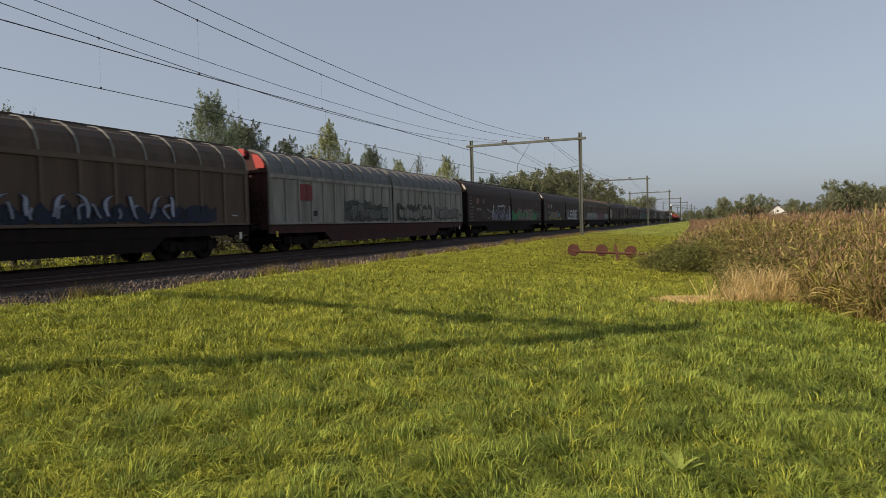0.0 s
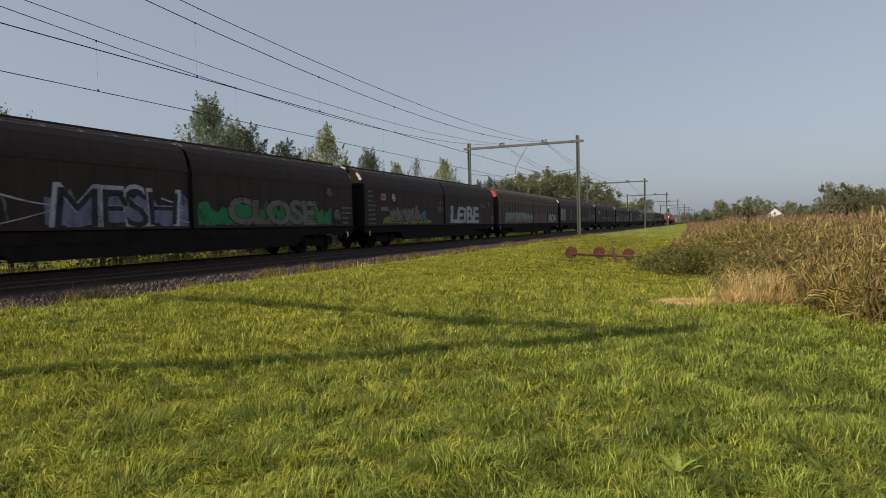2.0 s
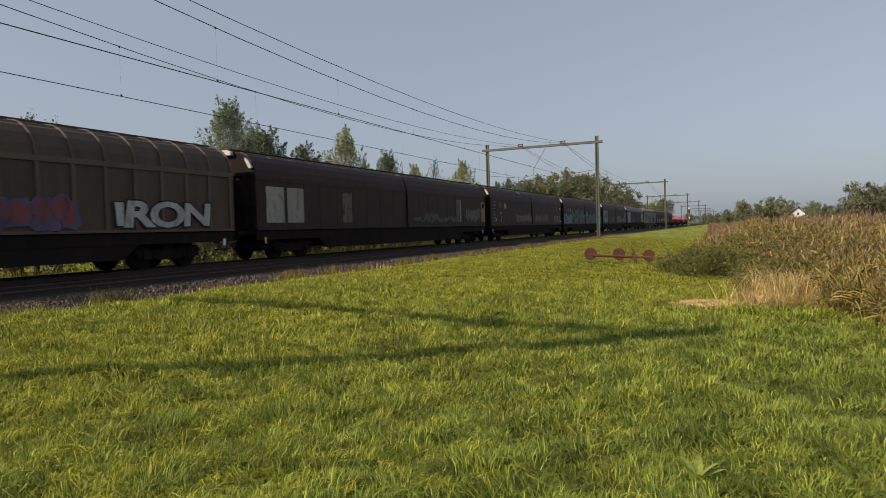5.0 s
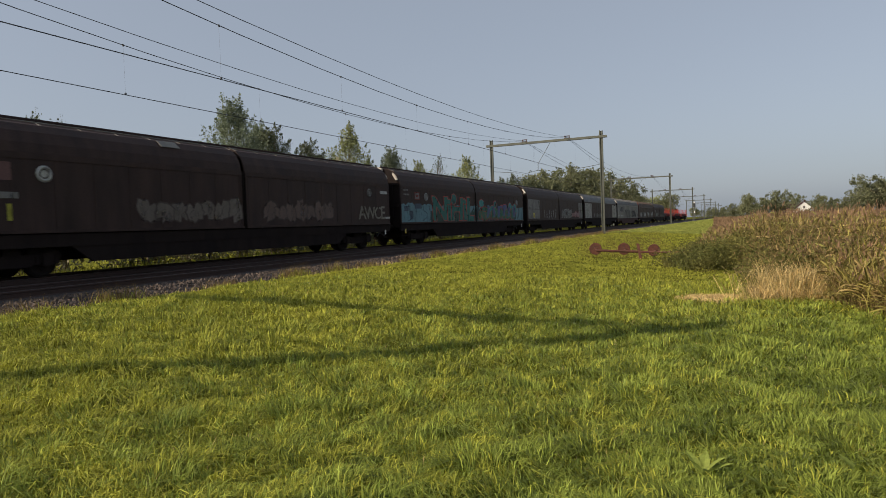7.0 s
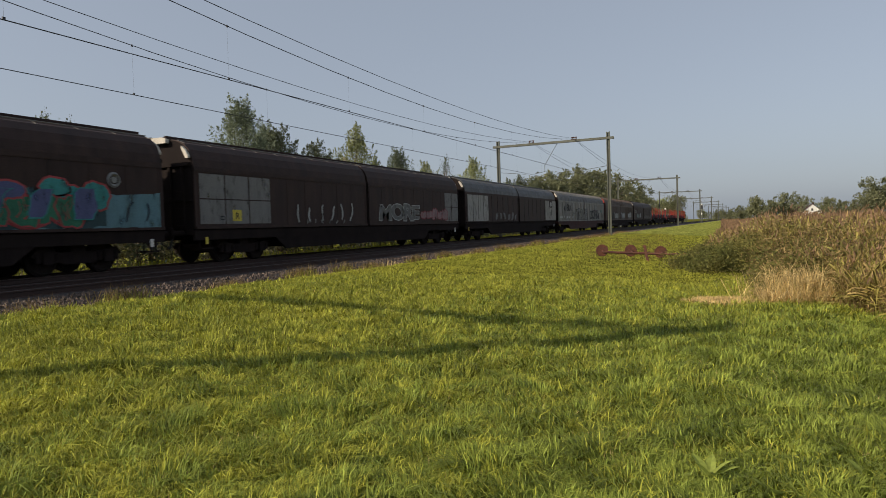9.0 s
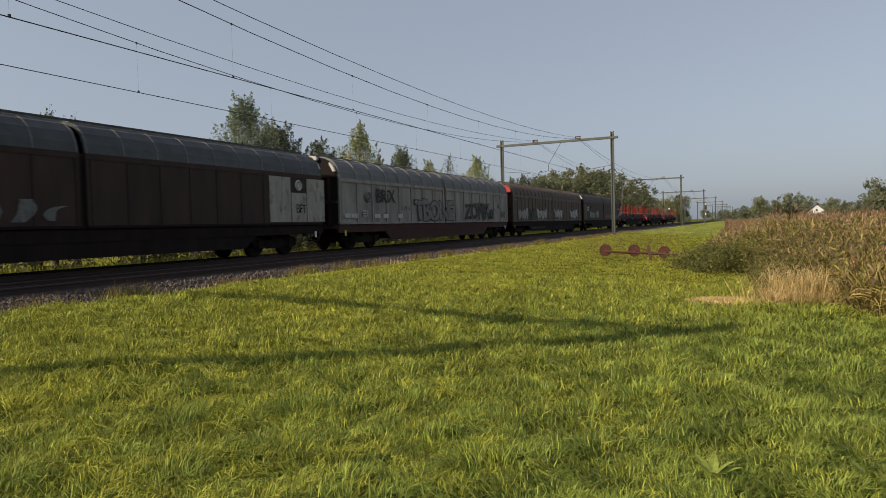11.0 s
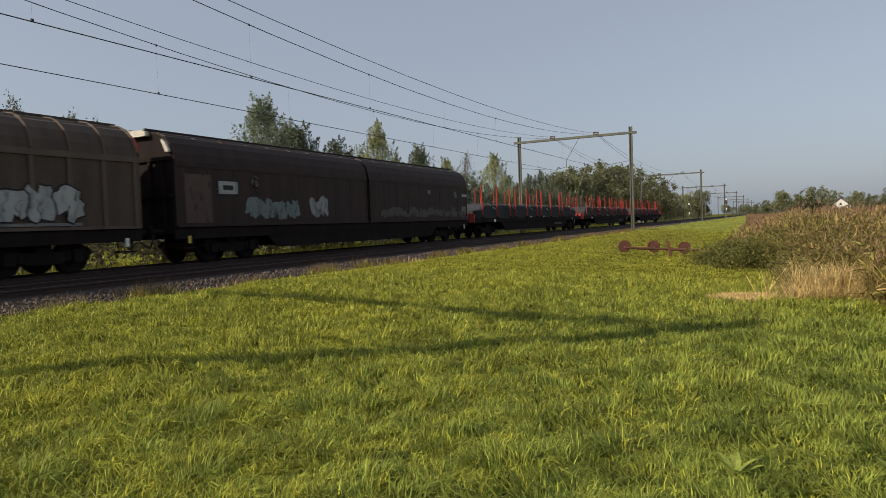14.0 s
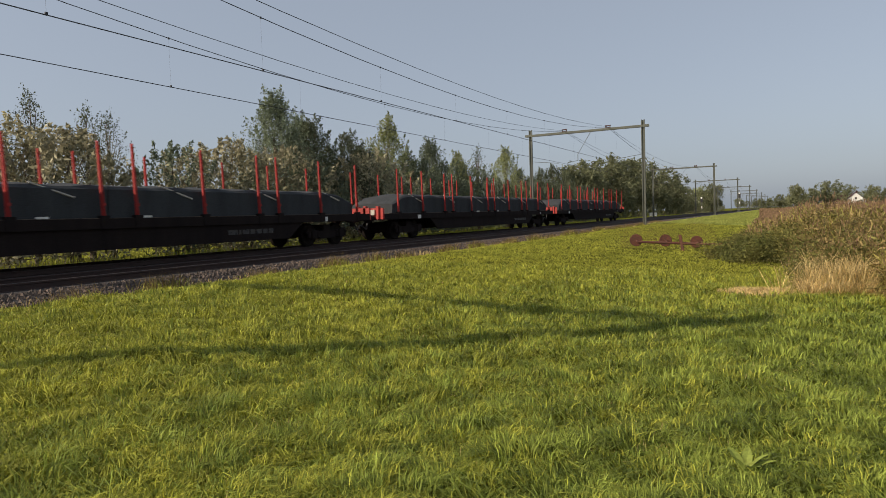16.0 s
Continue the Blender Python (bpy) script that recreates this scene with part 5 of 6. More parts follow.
def dry_region(n):
    a, r = rng.uniform(0, 2 * np.pi, n), np.sqrt(rng.uniform(0, 1, n))
    x, y = -0.45 + 0.68 * r * np.cos(a), 13.25 + 0.55 * r * np.sin(a)
    k = n // 3
    x[:k], y[:k] = 0.6 + 0.95 * r[:k] * np.cos(a[:k]), 13.6 + 0.6 * r[:k] * np.sin(a[:k])
    return x, y


blades("dry_grass", 8500, dry_region, lambda x, y: np.where(x > 0.25, 0.36, 0.12), lambda x, y: 0.011 + 0 * x, M_STRAW, "straw-coloured patch of dead grass by the reeds", "dry grass", lean=1.9)


def tall_dry(n):
    return rng.normal(0.95, 0.42, n), rng.normal(13.9, 0.35, n)


blades("dry_grass", 950, tall_dry, lambda x, y: 0.8 + 0 * x, lambda x, y: 0.008 + 0 * x, M_STRAW, "tall straw-coloured dead stalks at the reed border", "dry grass", lean=1.6)
blades("weed_grass", 400, tall_dry, lambda x, y: 0.55 + 0 * x, lambda x, y: 0.011 + 0 * x, M_REED_LEAF, "green blades among the dead stalks", "grass", lean=1.7)


def reed_region(y0, y1, power, depth):
    def pick(n):
        y = y0 * (y1 / y0) ** (rng.uniform(0, 1, n) ** power)
        x = reed_edge(y) + 0.2 + depth(y) * rng.uniform(0, 1, n) ** 1.3
        keep = ~((y < 15.5) & (x < 1.45)) & ~((y > 18) & (y < 25) & (x < 0.9 - 0.1 * (y - 18)))
        return x[keep], y[keep]
    return pick


def far_reed_h(x, y):
    """Lower at the border, uneven on top."""
    e = (x - reed_edge(y)) / (1.0 + 0.07 * y)
    return (0.65 + 0.83 * np.clip(e, 0, 1)) * (1 + 0.08 * np.sin(x * 0.7) * np.sin(y * 0.4) + 0.05 * np.sin(x * 2.1))


def reed_h(x, y):
    e = x - reed_edge(y)
    return (0.5 + 0.86 * np.clip(e / 2.4, 0, 1)) * (1.0 + 0.14 * np.sin(x * 1.3) * np.sin(y * 0.9) + 0.07 * np.sin(x * 3.7 + y))


blades("reeds", 42000, reed_region(9.0, 45, 1.0, lambda y: 4 + 0.45 * y), reed_h, lambda x, y: 0.004 + 0.0006 * y, M_REED_NEAR, "green-brown reeds along the meadow", "reeds", lean=0.55)
blades("reeds", 60000, reed_region(42, 300, 1.0, lambda y: 0.75 * y), far_reed_h, lambda x, y: 0.03 + 0.0012 * y, M_REED, "reed field reaching far beside the railway", "reeds", lean=0.6, simple=True)


def reed_leaves(n, region, mat, low, high):
    """Long arching leaves that stand off the reed stems and droop at their tips."""
    x, y = region(n)
    n = len(x)
    h = reed_h(x, y) * rng.uniform(low, high, n)
    p = np.stack([x, y, ground_z(x, y) + h], -1)
    a, el = rng.uniform(0, 2 * np.pi, n), rng.uniform(0.1, 1.3, n)
    long = rng.uniform(0.25, 0.6, n)[:, None]
    d = np.stack([np.cos(a) * np.cos(el), np.sin(a) * np.cos(el), np.sin(el)], -1) * long
    w = np.stack([-np.sin(a), np.cos(a), rng.normal(0, 0.5, n)], -1) * (0.006 + 0.0004 * y[:, None]) * rng.uniform(0.6, 1.3, (n, 1))
    down = np.array([0, 0, -1.0]) * long * rng.uniform(0.1, 0.65, (n, 1))
    q1, q2, tip = p + d * 0.4 + down * 0.1, p + d * 0.75 + down * 0.4, p + d + down
    first = np.stack([p - w * 0.5, p + w * 0.5, q1 + w, q1 - w], 1)
    second = np.stack([q1 - w, q1 + w, q2 + w * 0.7, q2 - w * 0.7], 1)
    third = np.stack([q2 - w * 0.7, q2 + w * 0.7, tip + w * 0.06, tip - w * 0.06], 1)
    return quads("reed_leaves", np.concatenate([first, second, third]), mat)


tagged(reed_leaves(40000, reed_region(9.0, 45, 1.0, lambda y: 3 + 0.35 * y), M_REED_LEAF, 0.15, 0.95), "long arching green leaves of the reeds", "reeds", kind="stuff")
tagged(reed_leaves(15000, reed_region(9.0, 45, 1.0, lambda y: 3 + 0.35 * y), M_REED_DRY, 0.3, 1.0), "dry yellow-brown leaves of the reeds", "reeds", kind="stuff")


def plumes(n, region, size):
    x, y = region(n)
    h = np.where(y < 44, reed_h(x, y) * 1.05, far_reed_h(x, y) * 1.02) * rng.uniform(0.92, 1.15, len(x))
    c = np.stack([x, y, ground_z(x, y) + h], -1)
    a = rng.uniform(0, 2 * np.pi, len(x))
    d = np.stack([np.cos(a), np.sin(a), 0 * a], -1) * (size(y) * 0.35)[:, None]
    u = np.array([0, 0, 1.0]) * (size(y))[:, None] + d * 0.8
    v = np.stack([c - u, c + d * 0.6, c + u, c - d * 0.6], 1)
    return quads("reed_plumes", v, M_PLUME)


tagged(plumes(9500, reed_region(10, 45, 1.0, lambda y: 4 + 0.45 * y), lambda y: 0.045 + 0.001 * y), "reddish brown reed plumes above the reeds", "reeds", kind="stuff")
tagged(plumes(22000, reed_region(42, 300, 1.0, lambda y: 0.75 * y), lambda y: 0.06 + 0.0007 * y), "reddish brown plumes over the reed field", "reeds", kind="stuff")


def leaf_cloud(name, centres, radii, per, size, mat, parent, stretch=1.0, r=rng, shoots=None):
    """Small leaves round many twig ends, or, with shoots, along twigs that point that way."""
    out = []
    for i, (c, rad) in enumerate(zip(centres, radii)):
        n = max(4, int(per))
        if shoots is None:
            p = np.clip(r.normal(0, 0.5, (n, 3)), -0.95, 0.95) * rad
            p[:, 2] *= stretch
        else:
            t = r.uniform(-0.8, 1.7, (n, 1))
            q = r.normal(0, 0.34, (n, 3))
            p = (shoots[i] * t + q * np.clip(1.1 - 0.62 * t, 0.10, 1.1)) * rad
        p += c
        a = r.normal(0, 1, (n, 3))
        a /= np.linalg.norm(a, axis=1)[:, None]
        b = np.cross(a, r.normal(0, 1, (n, 3)))
        b /= np.linalg.norm(b, axis=1)[:, None] + 1e-9
        s = size * r.uniform(0.65, 1.35, n)[:, None]
        out.append(np.stack([p - a * s, p + b * s * 0.42, p + a * s, p - b * s * 0.42], 1))
    return quads(name, np.concatenate(out), mat, parent)


TOPS = {}


def tree(kind, h, spread, mat, seed, label, leaf=0.10, clumps=90, per=70, low=0.15, open_top=False, lobed=0, pointed=0.0):
    r = np.random.default_rng(seed)
    root = tagged(new(kind), label, "tree" if kind == "tree" else "bush", "trees and bushes behind the railway")
    bm = bmesh.new()
    base = Vector((0, 0, -0.1))
    pts = [base]
    for i in range(5):
        pts.append(Vector((r.normal(0, 0.04) * h * 0.5, r.normal(0, 0.04) * h * 0.5, h * 0.9 * (i + 1) / 5)))
    rad = 0.022 * h
    for i in range(5):
        rod(bm, pts[i], pts[i + 1], rad * (1 - i / 5.5), 7, r2=rad * (1 - (i + 1) / 5.5))
    centres, radii = [], []
    lobes = None
    if lobed:
        lobes = []
        for k in range(lobed):
            a = 2 * math.pi * k / lobed + r.uniform(-0.4, 0.4)
            e = r.uniform(0.15, 0.75) * spread
            lobes.append(np.array([math.cos(a) * e, math.sin(a) * e, h * r.uniform(0.32, 0.74), spread * r.uniform(0.34, 0.52)]))
        lobes.append(np.array([0, 0, h * 0.76, spread * 0.42]))
    for i in range(clumps):
        t = low + (1 - low) * (i + 0.5) / clumps
        a = i * 2.39996 + r.uniform(-0.4, 0.4)
        prof = (np.sin(np.pi * min(1, (t - low) / (1 - low) * 0.82 + 0.18)) ** 0.7)
        if open_top:
            prof *= 1.15 - 0.75 * t
        if pointed:
            # a broad skirt low down, drawn in to an uneven tip
            u = (t - low) / (1 - low)
            prof = min(1.0, 0.55 + 1.8 * u) * (1 - u) ** pointed * (1 + 0.22 * math.sin(3 * a + 5 * u)) + 0.05
        d = spread * prof * (r.uniform(0.25, 1.0) ** 0.6)
        z = h * t
        c = np.array([np.cos(a) * d, np.sin(a) * d, z])
        if lobes is not None:
            b = lobes[i % len(lobes)]
            q = r.normal(0, 1, 3)
            q /= np.linalg.norm(q)
            c = b[:3] + q * b[3] * np.array([1, 1, 0.8]) * r.uniform(0.6, 1.0)
            c[2] = max(0.08 * h, c[2])
            z, t = c[2], min(1.0, c[2] / h)
        centres.append(c)
        radii.append(r.uniform(0.5, 1.1) * (0.10 if open_top else 0.13) * h * (1.1 - 0.5 * t))
        if i % 4 == 0 or (open_top and i % 2 == 0):
            s = Vector((0, 0, max(0.2, z * 0.72)))
            rod(bm, s, Vector(c), rad * 0.35 * (1.1 - t), 4, r2=rad * 0.08)
    part("trunk", bm, M_BARK, root)
    shoots = []
    for c in centres:
        v = np.array([c[0], c[1], 0.0]) / spread * 0.7 + np.array([0, 0, 0.9]) + r.normal(0, 0.22, 3)
        shoots.append(v / np.linalg.norm(v))
    crown = leaf_cloud("crown", centres, radii, per, leaf, mat, root, stretch=1.1, r=r, shoots=None if lobed else shoots)
    co = np.zeros(len(crown.data.vertices) * 3)
    crown.data.vertices.foreach_get("co", co)
    TOPS[root] = float(np.percentile(co.reshape(-1, 3)[:, 2], 99.3))
    return root


def place(src, x, y, rz, s, label=""):
    m = pose(x, y, float(ground_z(np.array(x), np.array(y))), 0, 0, rz)
    ob = copy_thing(src, m)
    ob.scale = (s, s, s)
    if label:
        tagged(ob, label)
    return ob


def woods():
    willow = tree("tree", 9.0, 3.3, M_LEAF, 1, "grey-green willow tree behind the tracks", clumps=230, per=125, leaf=0.066, pointed=0.85)
    willow.matrix_basis = pose(-33, 40, 0.1)
    yellow = tree("tree", 7.0, 3.3, M_LEAF_YELLOW, 2, "yellow-green young tree behind the tracks", clumps=150, per=100, leaf=0.062, pointed=0.95)
    yellow.matrix_basis = pose(-31, 48, 0.1)
    dark = tree("tree", 6.2, 2.9, M_LEAF_DARK, 3, "dark green tree with narrow crown", clumps=130, per=95, leaf=0.06, pointed=0.75)
    dark.matrix_basis = pose(-29, 36, 0.1)
    birch = tree("tree", 6.8, 1.8, M_LEAF_DARK, 4, "thin sapling with sparse leaves and open twigs", clumps=110, per=26, leaf=0.05, open_top=True)
    birch.matrix_basis = pose(-29, 21.0, 0.1)
    bush = tree("bush", 3.6, 2.3, M_LEAF_GREY, 5, "silvery green sea-buckthorn bush behind the tracks", clumps=90, per=44, leaf=0.08, low=0.05)
    bush.matrix_basis = pose(-25, 22, 0.1)
    green = tree("bush", 4.2, 2.4, M_LEAF, 6, "green bush behind the tracks", clumps=90, per=44, leaf=0.08, low=0.05)
    green.matrix_basis = pose(-26, 27, 0.1)
    broad = tree("tree", 10.5, 6.0, M_LEAF_BROAD, 7, "broad dark green tree beside the line", clumps=170, per=32, leaf=0.27, low=0.1, lobed=9)
    broad.matrix_basis = pose(-34, 122, 0.1)
    olive = tree("tree", 10.5, 5.6, M_LEAF_BROAD, 8, "broad olive green tree beside the line", clumps=170, per=32, leaf=0.27, low=0.08, lobed=7)
    olive.matrix_basis = pose(-36, 138, 0.1)
    pale = tree("tree", 10.5, 4.6, M_LEAF_YELLOW, 9, "pale green tree with loose crown", clumps=150, per=27, leaf=0.24, low=0.1, lobed=6)
    pale.matrix_basis = pose(-36, 160, 0.1)
    hedge = tree("bush", 4.2, 2.6, M_LEAF_BROAD, 16, "green hedge bush along the far side of the line", clumps=80, per=28, leaf=0.15, low=0.05)
    hedge.matrix_basis = pose(-29, 92, 0.1)
    r = random.Random(5)

    def stand(src, x, y, top, label=""):
        """A copy scaled so that its top stands at the height given."""
        own = TOPS[src]
        return place(src, x, y, r.uniform(0, 360), (top - 0.1) / own, label)

    for src, y, top in ((birch, 16.3, 7.3), (birch, 18.9, 7.0), (birch, 15.2, 5.6), (birch, 17.6, 5.8), (birch, 13.5, 6.4)):
        stand(src, -27 - r.uniform(-0.3, 0.8), y, top)
    for src, y, top in ((willow, 31.0, 9.5), (dark, 33.9, 8.2), (dark, 35.6, 6.6), (dark, 37.2, 7.6), (willow, 39.0, 6.8), (yellow, 43.6, 9.5), (dark, 46.5, 7.0), (willow, 50.1, 8.3), (yellow, 54.1, 7.5), (birch, 59.1, 8.4),
                        (willow, 57.0, 6.8), (yellow, 66.5, 8.9), (dark, 71.0, 6.8), (dark, 78.0, 7.2), (dark, 84.0, 8.0), (dark, 91.0, 7.6)):
        stand(src, -27 - r.uniform(-0.5, 0.5), y, top)
    for i in range(44):
        y = 11.0 + i * 2.0
        stand(bush if y < 42 and i % 5 else green, -25.6 - r.uniform(-0.6, 2.6), y + r.uniform(-0.7, 0.7), r.uniform(5.0, 6.1) if y < 32 else r.uniform(4.8, 6.4))
    for x, y, top in ((-29, 104, 9.4), (-30, 115, 10.6), (-30, 128, 12.0), (-30, 141, 12.2), (-29, 154, 12.2), (-29, 168, 11.4), (-28, 184, 10.6), (-28, 200, 9.6), (-28, 216, 8.6), (-27, 290, 11.5), (-31, 300, 11.0), (-30, 240, 6.5)):
        stand(r.choice((olive, olive, broad, pale)), x, y, top)
    for i in range(34):
        y = 96 + i * 7.5
        stand(hedge, -26.5 - r.uniform(0, 3.5), y + r.uniform(-2, 2), r.uniform(3.2, 5.2))
    # far trees beyond the reed field, and the hedge under them
    for i in range(22):
        tagged(stand(hedge, -16 + i * 3.2 + r.uniform(-1, 1), 345 + r.uniform(-6, 6), r.uniform(3.2, 4.6)), "distant low green hedge bush beyond the reed field", "bush", "far hedge")
    for x, y, top in ((3.8, 320, 10.4), (-2, 330, 7.0), (10, 312, 8.6), (15.5, 322, 11.6), (34.6, 506, 14.5), (47.5, 490, 12.7), (36, 322, 7.4), (41, 318, 7.6), (48.6, 310, 15.4), (53, 318, 13.0), (57.2, 312, 14.0), (63.8, 312, 12.6), (70, 318, 13.0), (44, 305, 8.0),
                      (60, 300, 9.0), (-8, 420, 6.0), (-14, 520, 7.0), (2, 600, 8.0), (-24, 700, 10), (-40, 720, 11), (10, 420, 8.0), (80, 320, 12), (90, 330, 13)):
        tagged(stand(r.choice((olive, broad, broad, olive)), x, y, top), "distant green broadleaf tree beyond the reed field", "tree", "far trees")


woods()


def house(x, y, w, d, h, ridge, wall, rz):
    root = tagged(new("house"), "distant white farmhouse with a pitched roof among trees", "house")
    root.matrix_basis = pose(x, y, 0, 0, 0, rz)
    bm = bmesh.new()
    box(bm, -w / 2, w / 2, -d / 2, d / 2, -0.2, h)
    prism(bm, [(-w / 2, h), (w / 2, h), (0, ridge - 0.15)], -d / 2, d / 2)
    part("wall", bm, wall, root)
    bm = bmesh.new()
    prism(bm, [(-w / 2 - 0.5, h - 0.4), (-w / 2 - 0.4, h - 0.55), (0, ridge - 0.1), (w / 2 + 0.4, h - 0.55), (w / 2 + 0.5, h - 0.4), (0, ridge + 0.15)], -d / 2 - 0.4, d / 2 + 0.4)
    part("roof", bm, M_REDFRAME, root)
    for i in range(2):
        bm = bmesh.new()
        box(bm, -w * 0.28 + i * w * 0.36, -w * 0.28 + i * w * 0.36 + 1.4, -d / 2 - 0.06, -d / 2 + 0.02, 1.0, 2.6)
        part("window", bm, M_BLACK, root)
    bm = bmesh.new()
    box(bm, -0.5, 0.5, -d / 2 - 0.06, -d / 2 + 0.02, h + 0.2, h + 1.6)
    part("window", bm, M_BLACK, root)
    bm = bmesh.new()
    box(bm, 0.6, 1.3, 0.5, 1.2, ridge - 1.2, ridge + 0.9)
    part("chimney", bm, M_REDFRAME, root)
    return root


house(36.0, 450, 10.0, 10, 4.0, 8.3, M_WHITE, 0)
house(27.6, 456, 7, 8, 3.6, 6.9, M_WHITEEND, 90)


# ---- hay rake ----
def spider_wheel(root, c, tilt, rad=0.72):
    axis = Vector((math.cos(tilt), math.sin(tilt), 0))
    c = Vector(c)
    u = axis.orthogonal().normalized()
    w = axis.cross(u)
    bm = bmesh.new()
    torus(bm, c, axis, 0.20, 0.025, 20, 6)
    torus(bm, c, axis, 0.11, 0.02, 16, 6)
    rod(bm, c - axis * 0.08, c + axis * 0.08, 0.06, 10)
    rod(bm, c - axis * 0.012, c + axis * 0.012, 0.19, 20)
    hub = part("spider_wheel", bm, M_RUST, root, "rusty hub of a raking wheel")
    bm = bmesh.new()
    for i in range(36):
        a = 2 * math.pi * i / 36
        d = u * math.cos(a) + w * math.sin(a)
        e = u * math.cos(a + 0.25) + w * math.sin(a + 0.25)
        rod(bm, c + d * 0.2, c + d * rad * 0.85, 0.004, 3)
        rod(bm, c + d * rad * 0.85, c + e * rad, 0.004, 3)
    torus(bm, c, axis, rad * 0.6, 0.004, 36, 3)
    part("tine_ring", bm, M_RUST, hub, "thin rusty wire tines")


def hay_rake():
    root = tagged(new("hay_rake"), "rusty old finger-wheel hay rake abandoned in the grass", "farm machine")
    A, B, C = Vector((-4.85, 24.6, 0.54)), Vector((-3.88, 25.0, 0.50)), Vector((-2.85, 25.3, 0.42))
    for p in (A, B, C):
        spider_wheel(root, p, 1.78)
    bm = bmesh.new()
    d = (C - A).normalized()
    off = Vector((0.1, -0.25, -0.05))
    rod(bm, A + off, C + off * 1.2, 0.045, 8)
    rod(bm, A, A + off, 0.03, 6)
    rod(bm, B, B + off, 0.03, 6)
    rod(bm, C, C + off, 0.03, 6)
    part("main_beam", bm, M_RUST, root)
    bm = bmesh.new()
    p = Vector((-3.22, 24.7, 0))
    v = [(-0.05, -0.03), (0.05, -0.03), (0.05, 0.03), (-0.05, 0.03)]
    lo = [bm.verts.new(p + Vector((a, b, 0.0))) for a, b in v]
    hi = [bm.verts.new(p + Vector((a - 0.12, b, 0.70))) for a, b in v]
    bm.faces.new(hi)
    bm.faces.new(lo[::-1])
    for i in range(4):
        bm.faces.new((lo[i], lo[(i + 1) % 4], hi[(i + 1) % 4], hi[i]))
    part("upright", bm, M_RUST, root)
    bm = bmesh.new()
    rod(bm, (-3.3, 24.7, 0.40), (-1.6, 24.4, 0.36), 0.035, 6)
    box(bm, -1.7, -1.0, 24.2, 24.6, 0.30, 0.42)
    part("drawbar", bm, M_RUST, root)


hay_rake()


def brambles():
    r = np.random.default_rng(9)
    root = tagged(new("brambles"), "dark green bramble thicket beside the rusty rake", "bush", kind="stuff")
    n = 420
    y = r.uniform(19.6, 29, n)
    x = reed_edge(y) - 0.75 + 0.06 * (y - 20) + 4.2 * r.uniform(0, 1, n)
    z = r.uniform(0.02, 1.0, n) * np.clip(0.22 + 0.2 * (x + 2.4) * (1 + 0.3 * np.sin(x * 2.1 + y)), 0.12, 1.0)
    leaf_cloud("leaves", np.stack([x, y, z], -1), np.full(n, 0.36), 130, 0.042, M_BRAMBLE, root, r=r)


brambles()


def weeds():
    """Low leafy weeds and brown stalks between the dead grass and the reeds."""
    r = np.random.default_rng(19)
    root = tagged(new("weeds"), "tangled olive weeds between dead grass and reeds", "weeds", kind="stuff")
    n = 170
    y = r.uniform(14.3, 20.5, n)
    x = r.uniform(0.4, 2.6, n) - 0.05 * (y - 14)
    z = r.uniform(0.05, 1.0, n) * np.clip(0.35 + 0.22 * x, 0.25, 0.85)
    leaf_cloud("leaves", np.stack([x, y, z], -1), np.full(n, 0.34), 130, 0.045, M_BRAMBLE, root, r=r)
    leaf_cloud("stalks", np.stack([x, y, z + 0.1], -1), np.full(n, 0.38), 60, 0.028, M_REED_NEAR, root, r=r, stretch=1.5)


weeds()


def docks():
    """Broad-leaved weeds close by in the grass."""
    r = random.Random(3)
    for x, y, n, s in ((-0.22, 4.2, 9, 0.12), (0.12, 4.05, 5, 0.10), (0.62, 4.4, 4, 0.11), (0.75, 4.0, 4, 0.09), (0.45, 4.75, 3, 0.07), (-0.05, 5.2, 3, 0.07), (-0.9, 4.8, 3, 0.06)):
        root = tagged(new("weed"), "broad-leaved green weed in the grass", "plant", "weeds in the meadow")
        root.location = (x, y, float(ground_z(np.array(x), np.array(y))))
        for i in range(n):
            bm = bmesh.new()
            a = r.uniform(0, 6.28)
            el = r.uniform(0.5, 1.25)
            d = Vector((math.cos(a) * math.cos(el), math.sin(a) * math.cos(el), math.sin(el)))
            side = Vector((-math.sin(a), math.cos(a), 0))
            prev = None
            for j in range(6):
                t = j / 5
                w = s * 0.26 * math.sin(math.pi * min(1, t * 0.85 + 0.12)) ** 0.8
                c = d * s * 1.5 * t + Vector((math.cos(a), math.sin(a), -0.6)) * s * 0.4 * t * t + Vector((0, 0, 0.03))
                row = [bm.verts.new(c - side * w + Vector((0, 0, w * 0.3))), bm.verts.new(c), bm.verts.new(c + side * w + Vector((0, 0, w * 0.3)))]
                if prev:
                    bm.faces.new((prev[0], prev[1], row[1], row[0]))
                    bm.faces.new((prev[1], prev[2], row[2], row[1]))
                prev = row
            part("leaf", bm, M_DOCK, root)


docks()


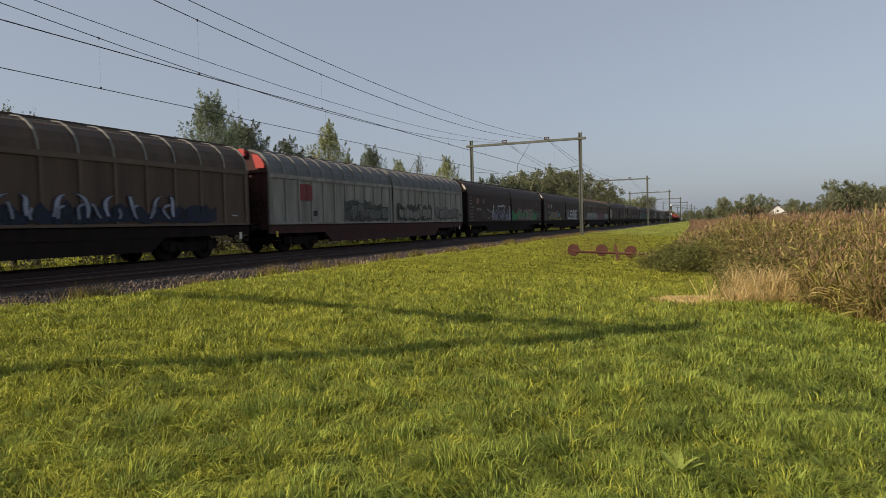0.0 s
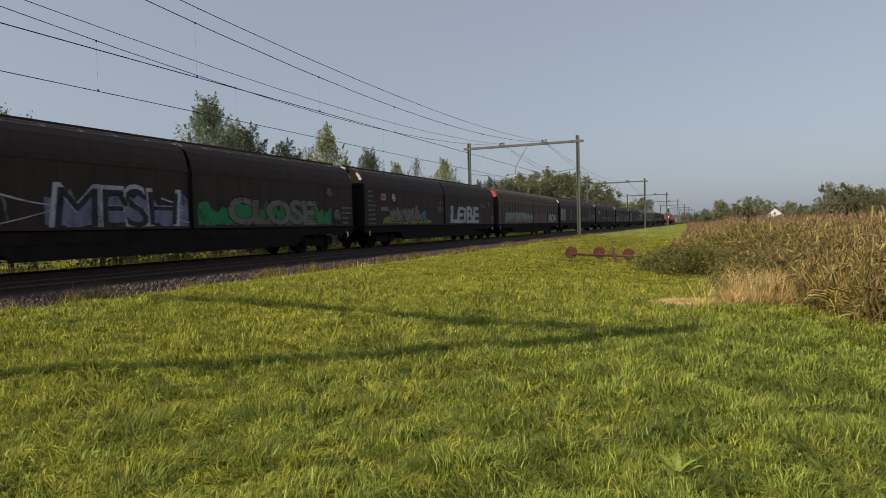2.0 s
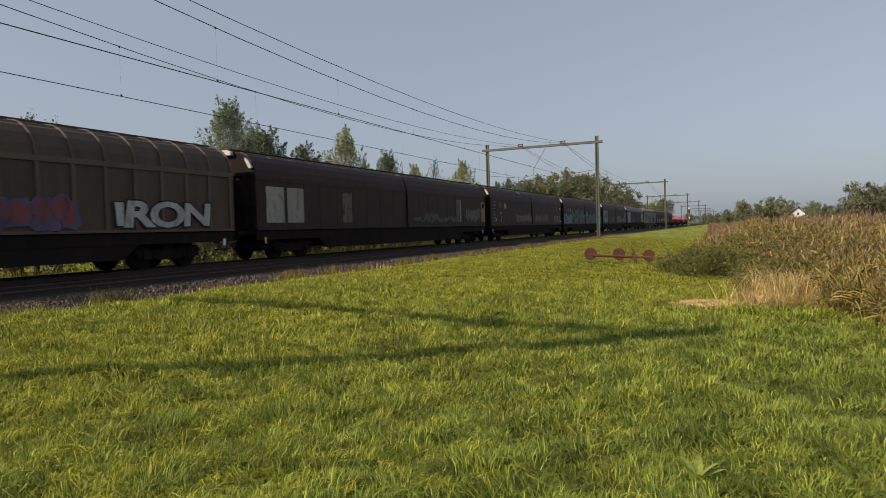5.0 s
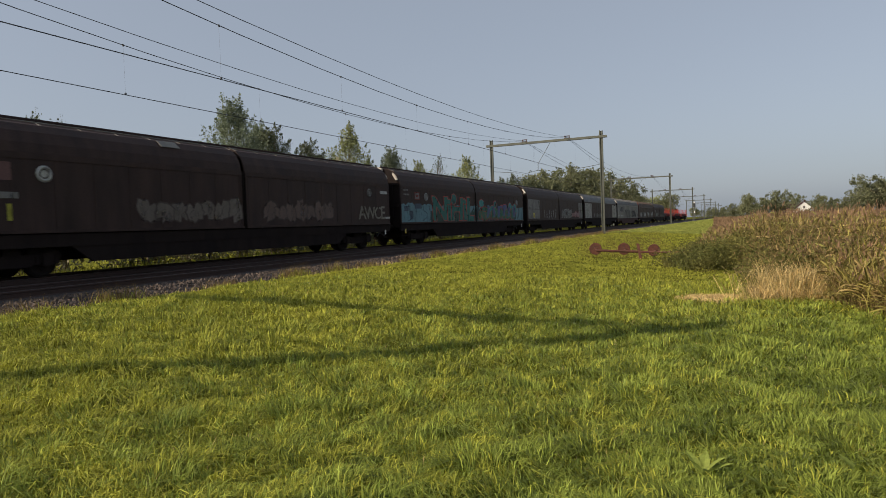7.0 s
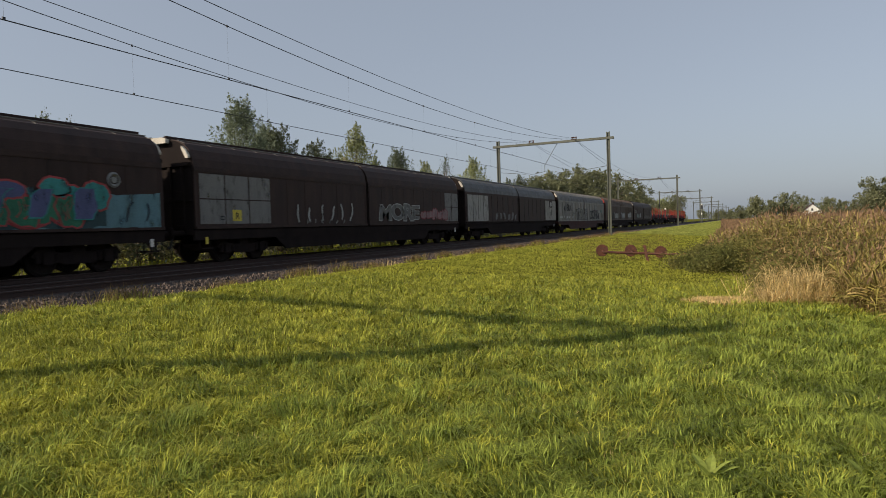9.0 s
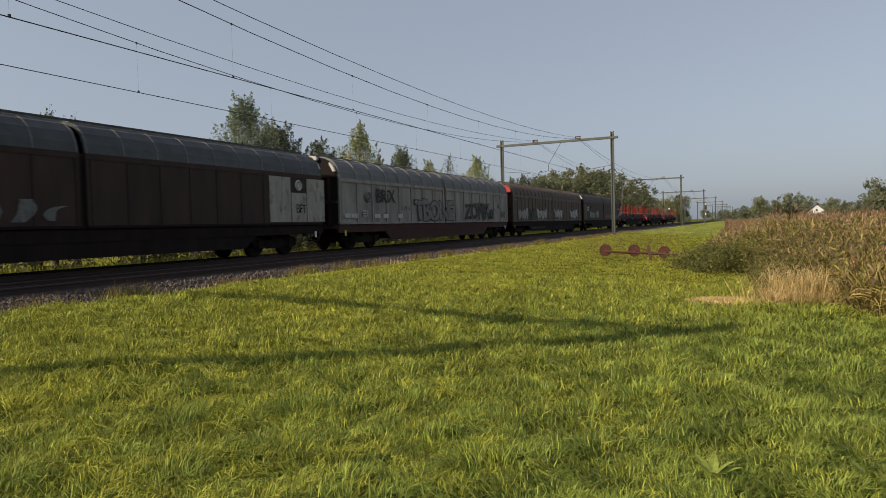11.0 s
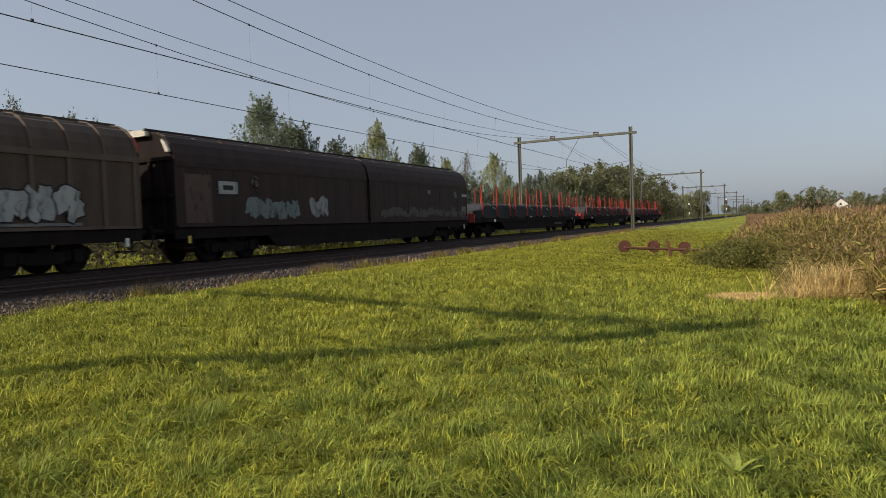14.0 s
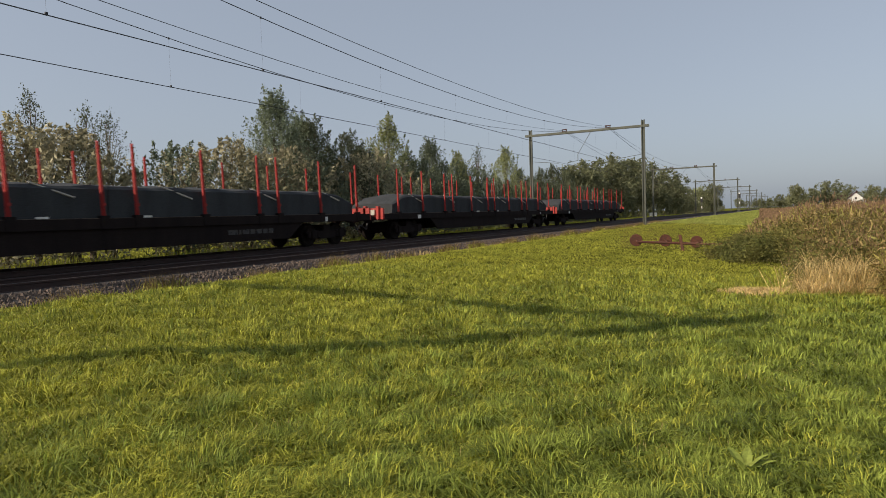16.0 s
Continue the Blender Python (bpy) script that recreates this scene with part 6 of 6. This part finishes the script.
def stones():
    """Loose ballast stones on the sunny shoulder."""
    n = 12000
    y = 3 + 80 * rng.uniform(0, 1, n) ** 1.5
    u = rng.uniform(10.8, 12.3, n)
    z = np.interp(u, [10.8, 10.85, 11.9, 12.3], [0.28, 0.30, 0.475, 0.475])
    base = np.array([(1, 0, 0), (-1, 0, 0), (0, 1, 0), (0, -1, 0), (0, 0, 1), (0, 0, -1)], float)
    s = rng.uniform(0.025, 0.062, (n, 1, 1)) * rng.uniform(0.6, 1.3, (n, 6, 1))
    ang = rng.uniform(0, 6.28, n)
    c, sn = np.cos(ang)[:, None], np.sin(ang)[:, None]
    b = np.broadcast_to(base, (n, 6, 3)) * s
    v = np.stack([b[..., 0] * c - b[..., 1] * sn, b[..., 0] * sn + b[..., 1] * c, b[..., 2] + b[..., 0] * 0.3], -1) + np.stack([-u, y, z], -1)[:, None, :]
    tri = np.array([(0, 2, 4), (2, 1, 4), (1, 3, 4), (3, 0, 4), (2, 0, 5), (1, 2, 5), (3, 1, 5), (0, 3, 5)])
    f = (np.arange(n)[:, None, None] * 6 + tri).reshape(-1, 3)
    me = bpy.data.meshes.new("ballast_stones")
    me.from_pydata(v.reshape(-1, 3).tolist(), [], f.tolist())
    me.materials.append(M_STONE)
    tagged(new("ballast_stones", me), "loose grey ballast stones on the shoulder of the track", "stones", kind="stuff")


stones()


def signal(x, y, top):
    root = tagged(new("railway_signal"), "black railway signal head on a grey post with a white marker", "signal", "signals by the line")
    bm = bmesh.new()
    rod(bm, (x, y, 0.3), (x, y, top), 0.07, 8)
    part("post", bm, M_MAST, root)
    bm = bmesh.new()
    box(bm, x - 0.3, x + 0.3, y - 0.25, y - 0.1, top - 1.3, top)
    part("signal_head", bm, M_BLACK, root)
    bm = bmesh.new()
    box(bm, x - 0.2, x + 0.2, y - 0.27, y - 0.25, top - 0.25, top + 0.15)
    part("marker", bm, M_WHITE, root)
    bm = bmesh.new()
    box(bm, x - 0.12, x + 0.12, y - 0.12, y - 0.08, top - 3.0, top - 2.4)
    part("plate", bm, M_WHITE, root)


signal(-11.3, 202, 5.7)
signal(-20.9, 199, 4.8)
for x, y in ((-22.0, 128),):
    root = tagged(new("relay_box"), "pale grey lineside relay box", "cabinet", "relay boxes")
    bm = bmesh.new()
    box(bm, x - 0.6, x + 0.6, y - 0.4, y + 0.4, 0.1, 1.25)
    part("body", bm, M_WHITE, root)
    bm = bmesh.new()
    box(bm, x - 0.68, x + 0.68, y - 0.48, y + 0.48, 1.25, 1.32)
    part("lid", bm, M_GREYROOF, root)


# ---- motion of the train ----
def motions():
    for k, (root, L) in enumerate(WAGONS):
        rows = [(t, pose(FAR_TRACK, GAPS[k] * UNIT - SPEED * t, RAIL_Z)) for t in range(17)]
        walk(root, rows)
    times = [i / FPS for i in range(16 * FPS + 1)]
    for w, d in WHEELS:
        walk(w, [(t, pose(0, d, 0.46, math.degrees(SPEED * t / 0.46) % 360)) for t in times])


motions()
